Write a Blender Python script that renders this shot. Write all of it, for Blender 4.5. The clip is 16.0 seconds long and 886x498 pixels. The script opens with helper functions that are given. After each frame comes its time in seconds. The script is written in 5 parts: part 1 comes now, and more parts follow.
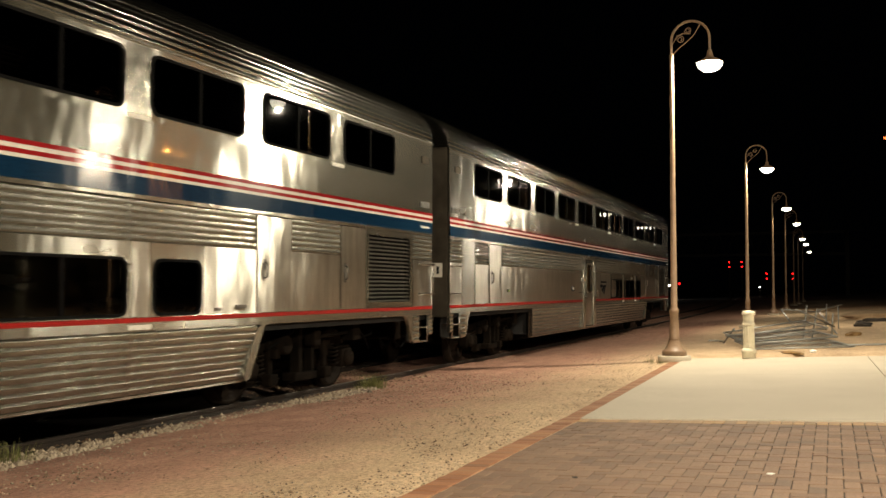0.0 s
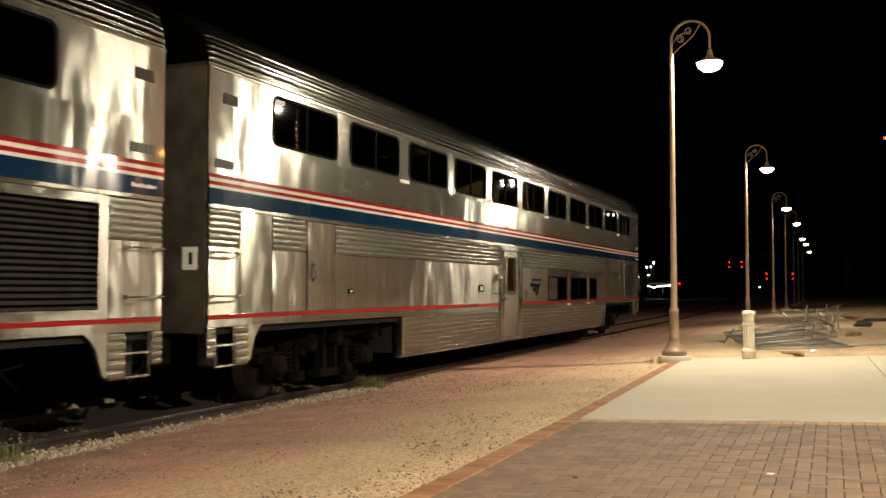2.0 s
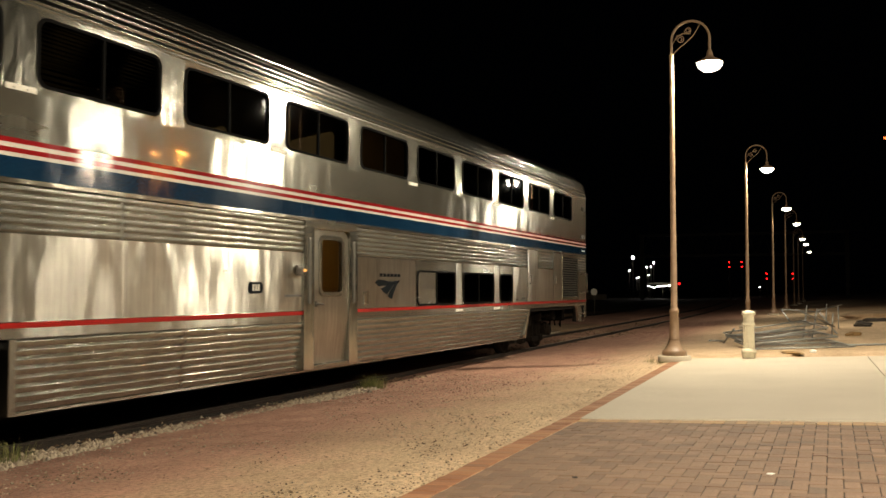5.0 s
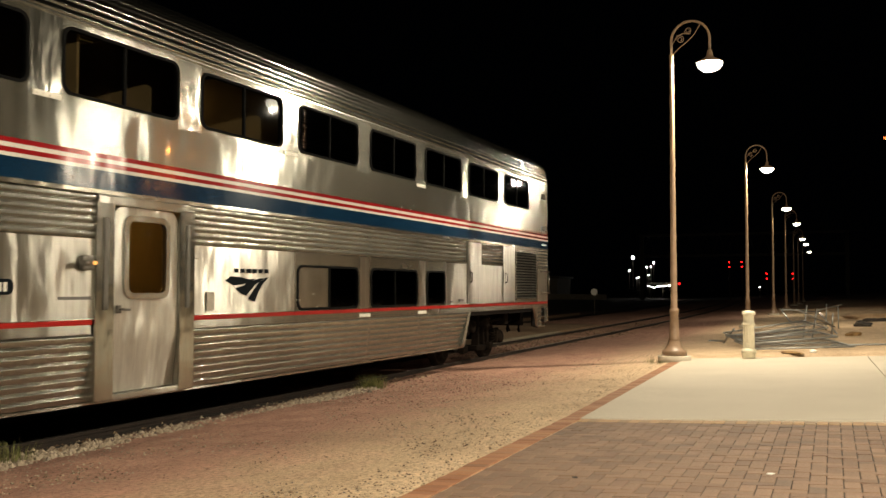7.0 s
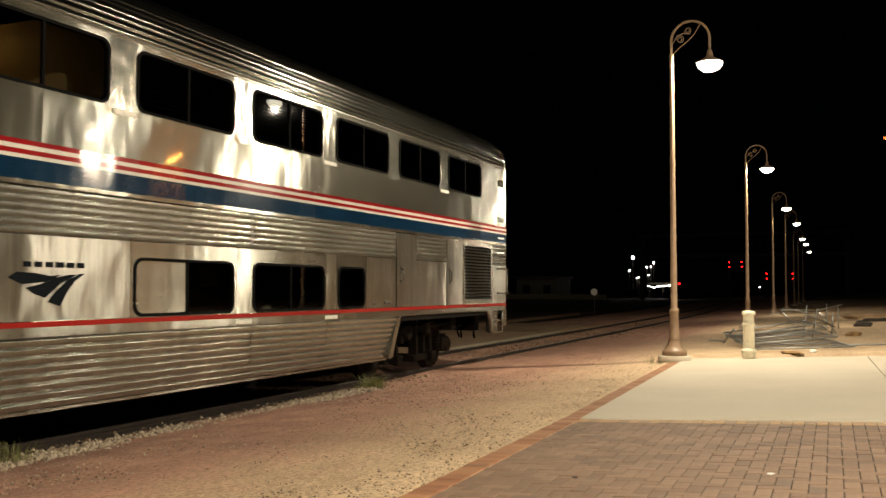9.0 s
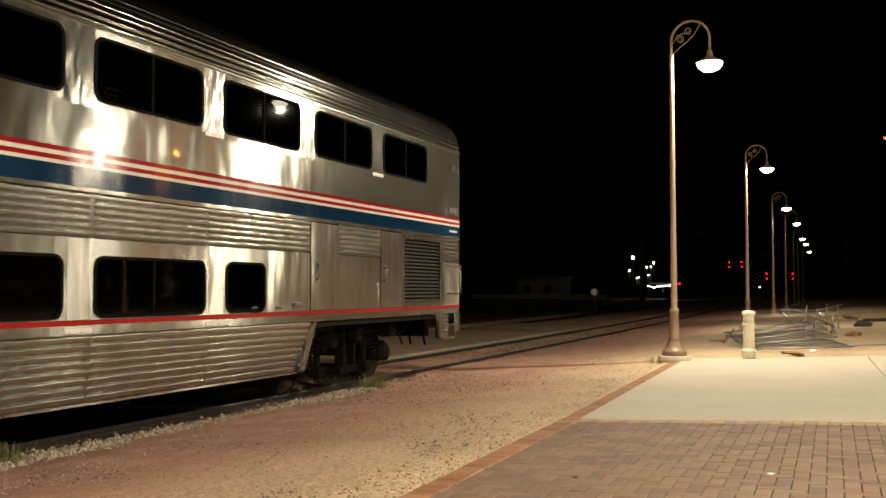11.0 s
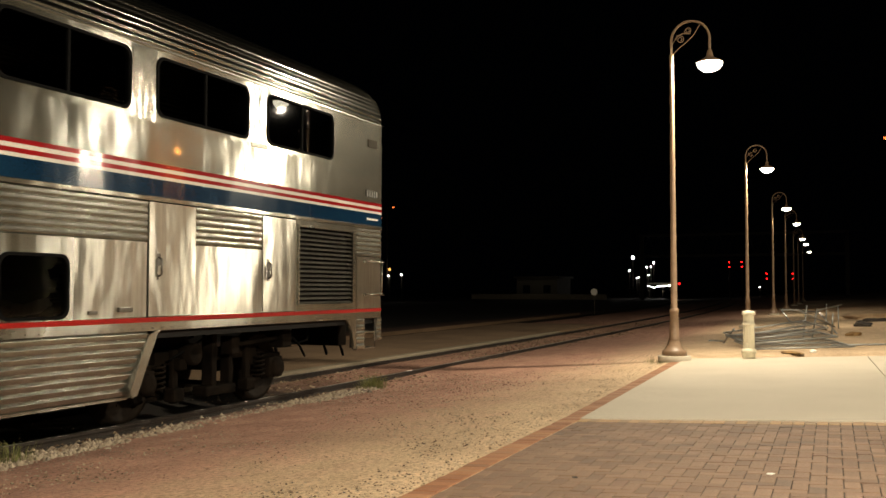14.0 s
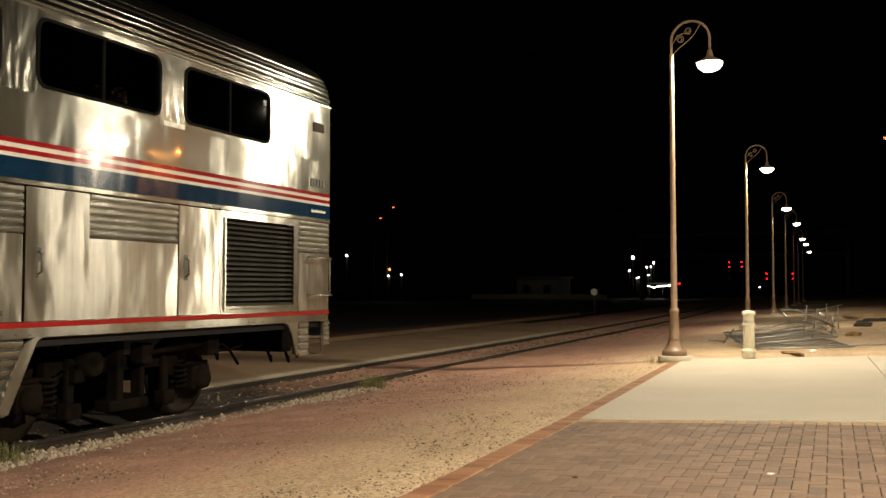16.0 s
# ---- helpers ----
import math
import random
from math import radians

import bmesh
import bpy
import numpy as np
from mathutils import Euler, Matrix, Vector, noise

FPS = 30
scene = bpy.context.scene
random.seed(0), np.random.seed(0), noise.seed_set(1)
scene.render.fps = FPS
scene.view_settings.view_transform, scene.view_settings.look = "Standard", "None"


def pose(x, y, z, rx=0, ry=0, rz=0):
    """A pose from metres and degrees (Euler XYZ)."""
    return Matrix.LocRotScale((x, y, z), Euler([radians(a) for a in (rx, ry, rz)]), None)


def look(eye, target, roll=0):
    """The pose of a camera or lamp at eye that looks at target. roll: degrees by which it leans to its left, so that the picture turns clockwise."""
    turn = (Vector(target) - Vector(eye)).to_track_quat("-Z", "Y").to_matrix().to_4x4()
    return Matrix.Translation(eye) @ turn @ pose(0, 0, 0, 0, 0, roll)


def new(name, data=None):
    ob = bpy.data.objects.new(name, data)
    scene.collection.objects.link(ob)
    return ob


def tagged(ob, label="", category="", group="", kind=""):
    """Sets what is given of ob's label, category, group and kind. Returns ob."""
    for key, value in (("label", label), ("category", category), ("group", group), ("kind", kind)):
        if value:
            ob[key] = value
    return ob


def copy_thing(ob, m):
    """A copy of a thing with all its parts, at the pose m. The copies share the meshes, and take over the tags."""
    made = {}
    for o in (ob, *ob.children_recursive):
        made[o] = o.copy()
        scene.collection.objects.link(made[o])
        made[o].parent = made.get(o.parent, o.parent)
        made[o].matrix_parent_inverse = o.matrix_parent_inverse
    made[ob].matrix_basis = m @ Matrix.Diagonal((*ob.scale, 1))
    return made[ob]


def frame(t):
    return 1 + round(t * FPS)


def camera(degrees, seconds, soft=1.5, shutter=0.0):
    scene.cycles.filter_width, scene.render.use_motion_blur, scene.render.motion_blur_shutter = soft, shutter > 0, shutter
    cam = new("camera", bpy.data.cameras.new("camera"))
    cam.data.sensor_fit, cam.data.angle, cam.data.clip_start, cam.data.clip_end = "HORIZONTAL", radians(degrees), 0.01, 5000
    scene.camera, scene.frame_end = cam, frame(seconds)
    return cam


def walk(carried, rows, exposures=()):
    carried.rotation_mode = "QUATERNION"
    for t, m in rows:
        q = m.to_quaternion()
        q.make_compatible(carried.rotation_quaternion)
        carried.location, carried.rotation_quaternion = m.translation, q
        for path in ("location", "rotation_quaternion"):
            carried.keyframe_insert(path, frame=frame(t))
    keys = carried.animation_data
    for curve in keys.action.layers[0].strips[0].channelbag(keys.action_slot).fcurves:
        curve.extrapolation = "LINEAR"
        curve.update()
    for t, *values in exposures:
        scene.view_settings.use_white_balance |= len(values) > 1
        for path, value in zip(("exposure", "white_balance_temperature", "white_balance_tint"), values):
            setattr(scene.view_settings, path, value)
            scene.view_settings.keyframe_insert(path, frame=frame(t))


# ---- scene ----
# x runs along the railway, away from the camera; y runs from the platform to the track; z = 0 is the rail top
cam = camera(50.0, 16.0, soft=1.5, shutter=0.5)
EYE = (0.0, 0.0, 1.497)
AIM = look(EYE, (EYE[0] + 0.91946, EYE[1] + 0.39086, EYE[2] + 0.04256))
walk(cam, [(0.0, AIM), (16.0, AIM)])

# ---- night world and lamps ----
world = bpy.data.worlds.new("night")
scene.world = world
world.use_nodes = True
world.node_tree.nodes["Background"].inputs[0].default_value = (0.35, 0.45, 0.7, 1)
world.node_tree.nodes["Background"].inputs[1].default_value = 0.0004
scene.view_settings.exposure = 0.0
WARM_WHITE = (1.0, 0.87, 0.645)
SODIUM = (1.0, 0.33, 0.05)
LAMP_POWER = 2600.0
FAR_ROW = [(17.3, 2.86), (33.15, 3.06), (49.81, 3.37), (61.62, 3.44), (80.41, 3.88), (89.76, 3.96), (108.38, 4.33)]
NEAR_ROW = [(0.35, 2.55), (18.5, -3.2), (2.5, -3.6)]
DECK = 0.225  # the platform lies a low step above the rails
GLOBE = DECK + 5.13


def lamp_light(x, y, z, power, colour, radius=0.05):
    data = bpy.data.lights.new("lamp_light", "POINT")
    data.energy, data.color, data.shadow_soft_size = power, colour, radius
    ob = new("lamp_light", data)
    ob.location = (x, y, z)
    return ob


def shaded_light(x, y, z, power, colour):
    """The light under a shaded lamp: a wide soft cone towards the ground."""
    data = bpy.data.lights.new("lamp_light", "SPOT")
    data.energy, data.color, data.shadow_soft_size = power, colour, 0.16
    data.spot_size, data.spot_blend = radians(156), 0.55
    ob = new("lamp_light", data)
    ob.location = (x, y, z)
    return ob


for (x, y), share in zip(FAR_ROW[2:4], (0.3, 0.08)):
    shaded_light(x, y - 0.67, GLOBE, LAMP_POWER * share, WARM_WHITE)
for (x, y), share in zip(FAR_ROW[:2] + NEAR_ROW, (0.78, 0.45, 0.24, 0.30, 2.15)):
    lamp_light(x, y - 0.67, GLOBE, LAMP_POWER * share, WARM_WHITE)
lamp_light(30.0, -11.0, 6.8, 120.0, SODIUM)
lamp_light(62.0, -2.3, 10.2, 60.0, SODIUM)
# lamp added without a fixture, to brighten the far wall and building
lamp_light(145.0, 46.0, 6.0, 35.0, WARM_WHITE)


# ---- materials ----
def material(name, colour, rough=0.6, metal=0.0):
    m = bpy.data.materials.new(name)
    m.use_nodes = True
    b = m.node_tree.nodes["Principled BSDF"]
    b.inputs["Base Color"].default_value = (*colour, 1)
    b.inputs["Roughness"].default_value = rough
    b.inputs["Metallic"].default_value = metal
    return m


def node(m, kind, **values):
    n = m.node_tree.nodes.new(kind)
    for key, value in values.items():
        n.inputs[key].default_value = value
    return n


def link(m, a, b):
    m.node_tree.links.new(a, b)


def bsdf(m):
    return m.node_tree.nodes["Principled BSDF"]


def coords(m, scale=(1, 1, 1)):
    c = m.node_tree.nodes.new("ShaderNodeTexCoord")
    mp = m.node_tree.nodes.new("ShaderNodeMapping")
    mp.inputs["Scale"].default_value = scale
    link(m, c.outputs["Object"], mp.inputs["Vector"])
    return mp.outputs["Vector"]


def noise_node(m, scale, detail=4.0, stretch=(1, 1, 1), roughness=0.55):
    n = node(m, "ShaderNodeTexNoise", Scale=scale, Detail=detail, Roughness=roughness)
    link(m, coords(m, stretch), n.inputs["Vector"])
    return n.outputs["Fac"]


def ramp(m, source, stops):
    r = m.node_tree.nodes.new("ShaderNodeValToRGB")
    while len(r.color_ramp.elements) < len(stops):
        r.color_ramp.elements.new(0.5)
    for e, (at, colour) in zip(r.color_ramp.elements, stops):
        e.position, e.color = at, (*colour, 1)
    link(m, source, r.inputs["Fac"])
    return r.outputs["Color"]


def mix(m, fac, a, b, blend="MIX"):
    n = m.node_tree.nodes.new("ShaderNodeMix")
    n.data_type, n.blend_type = "RGBA", blend
    for value, socket in ((fac, n.inputs[0]), (a, n.inputs[6]), (b, n.inputs[7])):
        if isinstance(value, (int, float)):
            socket.default_value = value
        elif isinstance(value, tuple):
            socket.default_value = (*value, 1)
        else:
            link(m, value, socket)
    return n.outputs[2]


def bump(m, height, strength, distance, before=None):
    n = node(m, "ShaderNodeBump", Strength=strength, Distance=distance)
    link(m, height, n.inputs["Height"])
    if before is not None:
        link(m, before, n.inputs["Normal"])
    link(m, n.outputs["Normal"], bsdf(m).inputs["Normal"])
    return n.outputs["Normal"]


def worn(name, dark, light, rough, scale, relief=0.3, metal=0.0, fine=60.0):
    """A rough surface in two tones, mottled at two scales, with a fine relief."""
    m = material(name, light, rough, metal)
    large = noise_node(m, scale, 5)
    small = noise_node(m, fine, 6)
    tone = ramp(m, large, [(0.3, dark), (0.7, light)])
    grain = ramp(m, small, [(0.25, (0.55, 0.55, 0.55)), (0.75, (1.25, 1.25, 1.25))])
    link(m, mix(m, 0.8, tone, grain, "MULTIPLY"), bsdf(m).inputs["Base Color"])
    bump(m, small, relief, 0.01)
    return m


def stainless(name, tone, rough, broad=0.5, dents=0.22, grained=0.92, dirt_share=0.25, ripple=(5.0, 0.0034), wave=(1.5, 0.02, (1.3, 1, 0.6))):
    """Rolled stainless steel: a bright brushed sheen over a dull wide one, smears of dirt, waves in each sheet."""
    m = material(name, tone, rough, 1.0)
    smear = noise_node(m, 1.1, 5, (0.6, 1, 2.2))
    grain = noise_node(m, 30.0, 4, (3.0, 1, 0.08))
    dirt = noise_node(m, 9.0, 6, (1, 1, 0.3), 0.7)
    base = ramp(m, smear, [(0.25, tuple(c * 0.82 for c in tone)), (0.75, tone)])
    base = mix(m, dirt_share, base, ramp(m, dirt, [(0.3, (0.35, 0.33, 0.30)), (0.6, (1, 1, 1))]), "MULTIPLY")
    base = mix(m, 0.35, base, ramp(m, grain, [(0.3, (0.72, 0.71, 0.69)), (0.7, (1.1, 1.1, 1.1))]), "MULTIPLY")
    streak = noise_node(m, 6.0, 5, (2.6, 1, 0.10), 0.65)
    base = mix(m, 0.7, base, ramp(m, streak, [(0.3, (0.66, 0.65, 0.62)), (0.68, (1.12, 1.12, 1.12))]), "MULTIPLY")
    b = bsdf(m)
    link(m, base, b.inputs["Base Color"])
    r = node(m, "ShaderNodeMapRange")
    r.inputs[3].default_value, r.inputs[4].default_value = rough - 0.05, rough + 0.08
    link(m, smear, r.inputs[0])
    link(m, r.outputs[0], b.inputs["Roughness"])
    b.inputs["Coat Weight"].default_value, b.inputs["Coat Roughness"].default_value, b.inputs["Coat IOR"].default_value = 0.35, 0.05, 1.9
    b.inputs["Anisotropic"].default_value = grained
    upright = node(m, "ShaderNodeCombineXYZ", Z=1.0)
    link(m, upright.outputs[0], b.inputs["Tangent"])
    # each sheet has waves of its own
    info = m.node_tree.nodes.new("ShaderNodeObjectInfo")
    offset = m.node_tree.nodes.new("ShaderNodeVectorMath")
    offset.operation = "SCALE"
    offset.inputs[0].default_value = (37.0, 11.0, 53.0)
    link(m, info.outputs["Random"], offset.inputs["Scale"])

    def sheet_noise(scale, detail, stretch):
        add = m.node_tree.nodes.new("ShaderNodeVectorMath")
        link(m, coords(m, stretch), add.inputs[0])
        link(m, offset.outputs[0], add.inputs[1])
        n = node(m, "ShaderNodeTexNoise", Scale=scale, Detail=detail)
        link(m, add.outputs[0], n.inputs["Vector"])
        return n.outputs["Fac"]

    first = bump(m, sheet_noise(wave[0], 1.2, wave[2]), dents, wave[1])
    second = bump(m, sheet_noise(ripple[0], 1.0, (1.2, 1, 0.45)), dents, ripple[1], first)
    last = bump(m, grain, 0.10, 0.002, second)
    wide = m.node_tree.nodes.new("ShaderNodeBsdfPrincipled")
    wide.inputs["Metallic"].default_value, wide.inputs["Roughness"].default_value = 1.0, 0.5
    link(m, mix(m, 1.0, base, (0.62, 0.61, 0.58), "MULTIPLY"), wide.inputs["Base Color"])
    link(m, last, wide.inputs["Normal"])
    both = m.node_tree.nodes.new("ShaderNodeMixShader")
    both.inputs[0].default_value = broad
    link(m, b.outputs[0], both.inputs[1])
    link(m, wide.outputs[0], both.inputs[2])
    link(m, both.outputs[0], m.node_tree.nodes["Material Output"].inputs[0])
    return m


def glow(name, colour, strength):
    m = material(name, (0.02, 0.02, 0.02), 0.4)
    bsdf(m).inputs["Emission Color"].default_value = (*colour, 1)
    bsdf(m).inputs["Emission Strength"].default_value = strength
    return m


STEEL = stainless("stainless_panel", (0.44, 0.435, 0.39), 0.24, 0.12, 0.75, 1.0)
PILLAR_STEEL = stainless("stainless_pillar", (0.50, 0.495, 0.445), 0.15, 0.12, 0.75, 0.5, 0.25, (9.0, 0.012))
LOWER_STEEL = stainless("stainless_lower_panel", (0.57, 0.565, 0.515), 0.29, 0.12, 0.9, 1.0, 0.25, (6.0, 0.0045), (1.8, 0.020, (1.2, 1, 0.8)))
RIB_STEEL = stainless("stainless_rib", (0.43, 0.425, 0.385), 0.18, 0.28, 0.05, 0.0, 0.35)
ROOF_STEEL = stainless("stainless_roof", (0.22, 0.215, 0.19), 0.13, 0.10, 0.03, 0.0, 0.45)
RED = worn("red_stripe", (0.20, 0.008, 0.010), (0.26, 0.011, 0.013), 0.13, 2.0, 0.02)
SILL_RED = worn("red_sill_line", (0.24, 0.006, 0.004), (0.32, 0.008, 0.005), 0.5, 2.0, 0.02)
bsdf(SILL_RED).inputs["Specular IOR Level"].default_value = 0.15
WHITE = worn("white_stripe", (0.52, 0.50, 0.45), (0.64, 0.62, 0.56), 0.14, 2.0, 0.02)
BLUE = worn("blue_stripe", (0.004, 0.018, 0.042), (0.006, 0.026, 0.058), 0.12, 1.5, 0.02)
for paint in (RED, WHITE, BLUE):
    gloss = bsdf(paint).inputs
    gloss["Specular IOR Level"].default_value, gloss["IOR"].default_value, gloss["Anisotropic"].default_value = 0.5, 1.55, 0.9
    link(paint, node(paint, "ShaderNodeCombineXYZ", Z=1.0).outputs[0], gloss["Tangent"])
    bump(paint, noise_node(paint, 1.5, 1.5, (1.3, 1, 0.6)), 0.5, 0.02)
RUBBER = material("black_rubber", (0.004, 0.004, 0.004), 0.8)
END_PAINT = worn("grimy_end_paint", (0.035, 0.030, 0.024), (0.075, 0.065, 0.05), 0.6, 3.0, 0.15)
# truck and wheel irons: the car body's shade is put into their colour
SHADED_IRON = worn("dusty_shaded_iron", (0.0025, 0.002, 0.0016), (0.012, 0.0085, 0.006), 0.8, 4.0, 0.4)
SHADED_WHEEL = worn("shaded_wheel_iron", (0.008, 0.006, 0.005), (0.02, 0.015, 0.011), 0.6, 6.0, 0.2, 0.1)
RAIL_TOP = material("polished_rail", (0.24, 0.22, 0.20), 0.40, 1.0)
for iron in (SHADED_IRON, SHADED_WHEEL, RUBBER, END_PAINT):
    bsdf(iron).inputs["Specular IOR Level"].default_value = 0.03
RAIL_RUST = worn("rusty_rail", (0.012, 0.008, 0.006), (0.03, 0.019, 0.013), 0.8, 5.0, 0.3)
TIE_WOOD = worn("creosote_wood", (0.015, 0.012, 0.009), (0.045, 0.034, 0.026), 0.85, 5.0, 0.6)
LOUVRE = worn("grimy_louvre", (0.10, 0.095, 0.085), (0.20, 0.19, 0.17), 0.42, 4.0, 0.1, 0.8)
# near-black that paints the shade in hollows and under the floor
SHADE_BLACK = material("shade_black", (0.004, 0.004, 0.004), 0.9)
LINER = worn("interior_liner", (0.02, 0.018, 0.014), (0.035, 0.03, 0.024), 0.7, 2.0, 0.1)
TAN_WALL = worn("tan_partition", (0.30, 0.22, 0.11), (0.40, 0.30, 0.15), 0.6, 2.0, 0.1)
CABIN_GLOW = glow("cabin_lamp_glow", (1.0, 0.62, 0.20), 2.0)
LAMP_GLOW = glow("lamp_globe_glow", (1.0, 0.90, 0.68), 10.0)
FAR_GLOW = glow("far_white_glow", (1.0, 0.93, 0.80), 30.0)
RED_GLOW = glow("red_signal_glow", (1.0, 0.01, 0.01), 5.0)
ORANGE_GLOW = glow("sodium_glow", (1.0, 0.16, 0.03), 3.0)
DOOR_GLOW = glow("vestibule_lamp_glow", (1.0, 0.55, 0.12), 9.0)
YELLOW_GLOW = glow("marker_glow", (0.7, 0.9, 0.1), 0.6)
AMBER_GLOW = glow("amber_glow", (1.0, 0.45, 0.1), 1.5)
POST_PAINT = worn("tan_post_paint", (0.20, 0.125, 0.075), (0.30, 0.20, 0.125), 0.45, 3.0, 0.15)
BOLLARD_PAINT = worn("cream_bollard_paint", (0.66, 0.60, 0.45), (0.76, 0.70, 0.54), 0.55, 5.0, 0.15)
GALVANISED = worn("galvanised_tube", (0.26, 0.26, 0.25), (0.40, 0.40, 0.38), 0.45, 8.0, 0.1, 0.7)
OLD_WIRE = worn("weathered_wire", (0.05, 0.05, 0.048), (0.10, 0.10, 0.095), 0.6, 6.0, 0.1, 0.3)
CONCRETE = worn("pale_concrete", (0.48, 0.425, 0.335), (0.54, 0.48, 0.385), 0.85, 0.8, 0.25, 0.0, 90.0)
MORTAR = worn("sand_joint", (0.04, 0.028, 0.019), (0.08, 0.055, 0.036), 0.9, 3.0, 0.4)
PLATFORM = worn("brown_concrete", (0.22, 0.14, 0.08), (0.32, 0.21, 0.125), 0.85, 0.7, 0.3)
PLATFORM_EDGE = worn("pale_edge_concrete", (0.24, 0.20, 0.14), (0.34, 0.29, 0.21), 0.85, 2.0, 0.3)
GRASS = worn("dry_green_grass", (0.09, 0.105, 0.03), (0.20, 0.19, 0.06), 0.7, 8.0, 0.1)
LEAF = worn("dead_leaf", (0.22, 0.12, 0.04), (0.34, 0.21, 0.08), 0.8, 6.0, 0.2)
PAPER = material("white_paper", (0.75, 0.74, 0.70), 0.7)
BLACK_PAINT = material("black_decal", (0.006, 0.008, 0.010), 0.9)
bsdf(BLACK_PAINT).inputs["Specular IOR Level"].default_value = 0.05
GREY_PAINT = material("grey_decal", (0.10, 0.098, 0.09), 0.75)
PALE_PAINT = material("pale_decal", (0.62, 0.60, 0.54), 0.45)
FAR_WALL = worn("far_wall_paint", (0.09, 0.08, 0.06), (0.14, 0.12, 0.09), 0.8, 0.3, 0.1)


def pieces(name, stops, rough, fine=70.0):
    """Bricks and stones: each object or island takes its own tone."""
    m = material(name, stops[0][1], rough)
    info = m.node_tree.nodes.new("ShaderNodeObjectInfo")
    geo = m.node_tree.nodes.new("ShaderNodeNewGeometry")
    add = m.node_tree.nodes.new("ShaderNodeMath")
    add.operation = "ADD"
    link(m, info.outputs["Random"], add.inputs[0])
    link(m, geo.outputs["Random Per Island"], add.inputs[1])
    half = m.node_tree.nodes.new("ShaderNodeMath")
    half.operation = "FRACT"
    link(m, add.outputs[0], half.inputs[0])
    tone = ramp(m, half.outputs[0], stops)
    small = noise_node(m, fine, 6)
    stain = noise_node(m, 2.3, 4)
    grain = ramp(m, small, [(0.25, (0.6, 0.6, 0.6)), (0.75, (1.2, 1.2, 1.2))])
    wear = ramp(m, stain, [(0.3, (0.75, 0.74, 0.72)), (0.7, (1.1, 1.1, 1.1))])
    link(m, mix(m, 0.8, mix(m, 0.8, tone, grain, "MULTIPLY"), wear, "MULTIPLY"), bsdf(m).inputs["Base Color"])
    bump(m, small, 0.35, 0.006)
    return m


PAVER = pieces("brown_paver", [(0.0, (0.175, 0.108, 0.070)), (0.35, (0.215, 0.135, 0.088)), (0.7, (0.255, 0.162, 0.106)), (0.9, (0.20, 0.118, 0.077)), (1.0, (0.155, 0.106, 0.075))], 0.8)
RED_BRICK = pieces("red_border_brick", [(0.0, (0.27, 0.115, 0.055)), (0.4, (0.37, 0.17, 0.08)), (0.8, (0.45, 0.23, 0.115)), (1.0, (0.24, 0.12, 0.065))], 0.8)
BUFF_BRICK = pieces("buff_border_brick", [(0.0, (0.44, 0.27, 0.14)), (0.5, (0.50, 0.32, 0.17)), (1.0, (0.34, 0.24, 0.15))], 0.8)
STONE = pieces("ballast_stone", [(0.0, (0.20, 0.15, 0.11)), (0.4, (0.34, 0.27, 0.19)), (0.8, (0.48, 0.40, 0.30)), (1.0, (0.10, 0.07, 0.06))], 0.85)
RED_STONE = pieces("red_ballast_stone", [(0.0, (0.13, 0.055, 0.042)), (0.5, (0.22, 0.10, 0.075)), (0.9, (0.34, 0.19, 0.14)), (1.0, (0.60, 0.52, 0.42))], 0.85)
CLOD = pieces("dark_clod", [(0.0, (0.055, 0.030, 0.018)), (0.45, (0.14, 0.085, 0.048)), (0.75, (0.26, 0.18, 0.11)), (1.0, (0.60, 0.48, 0.33))], 0.9)


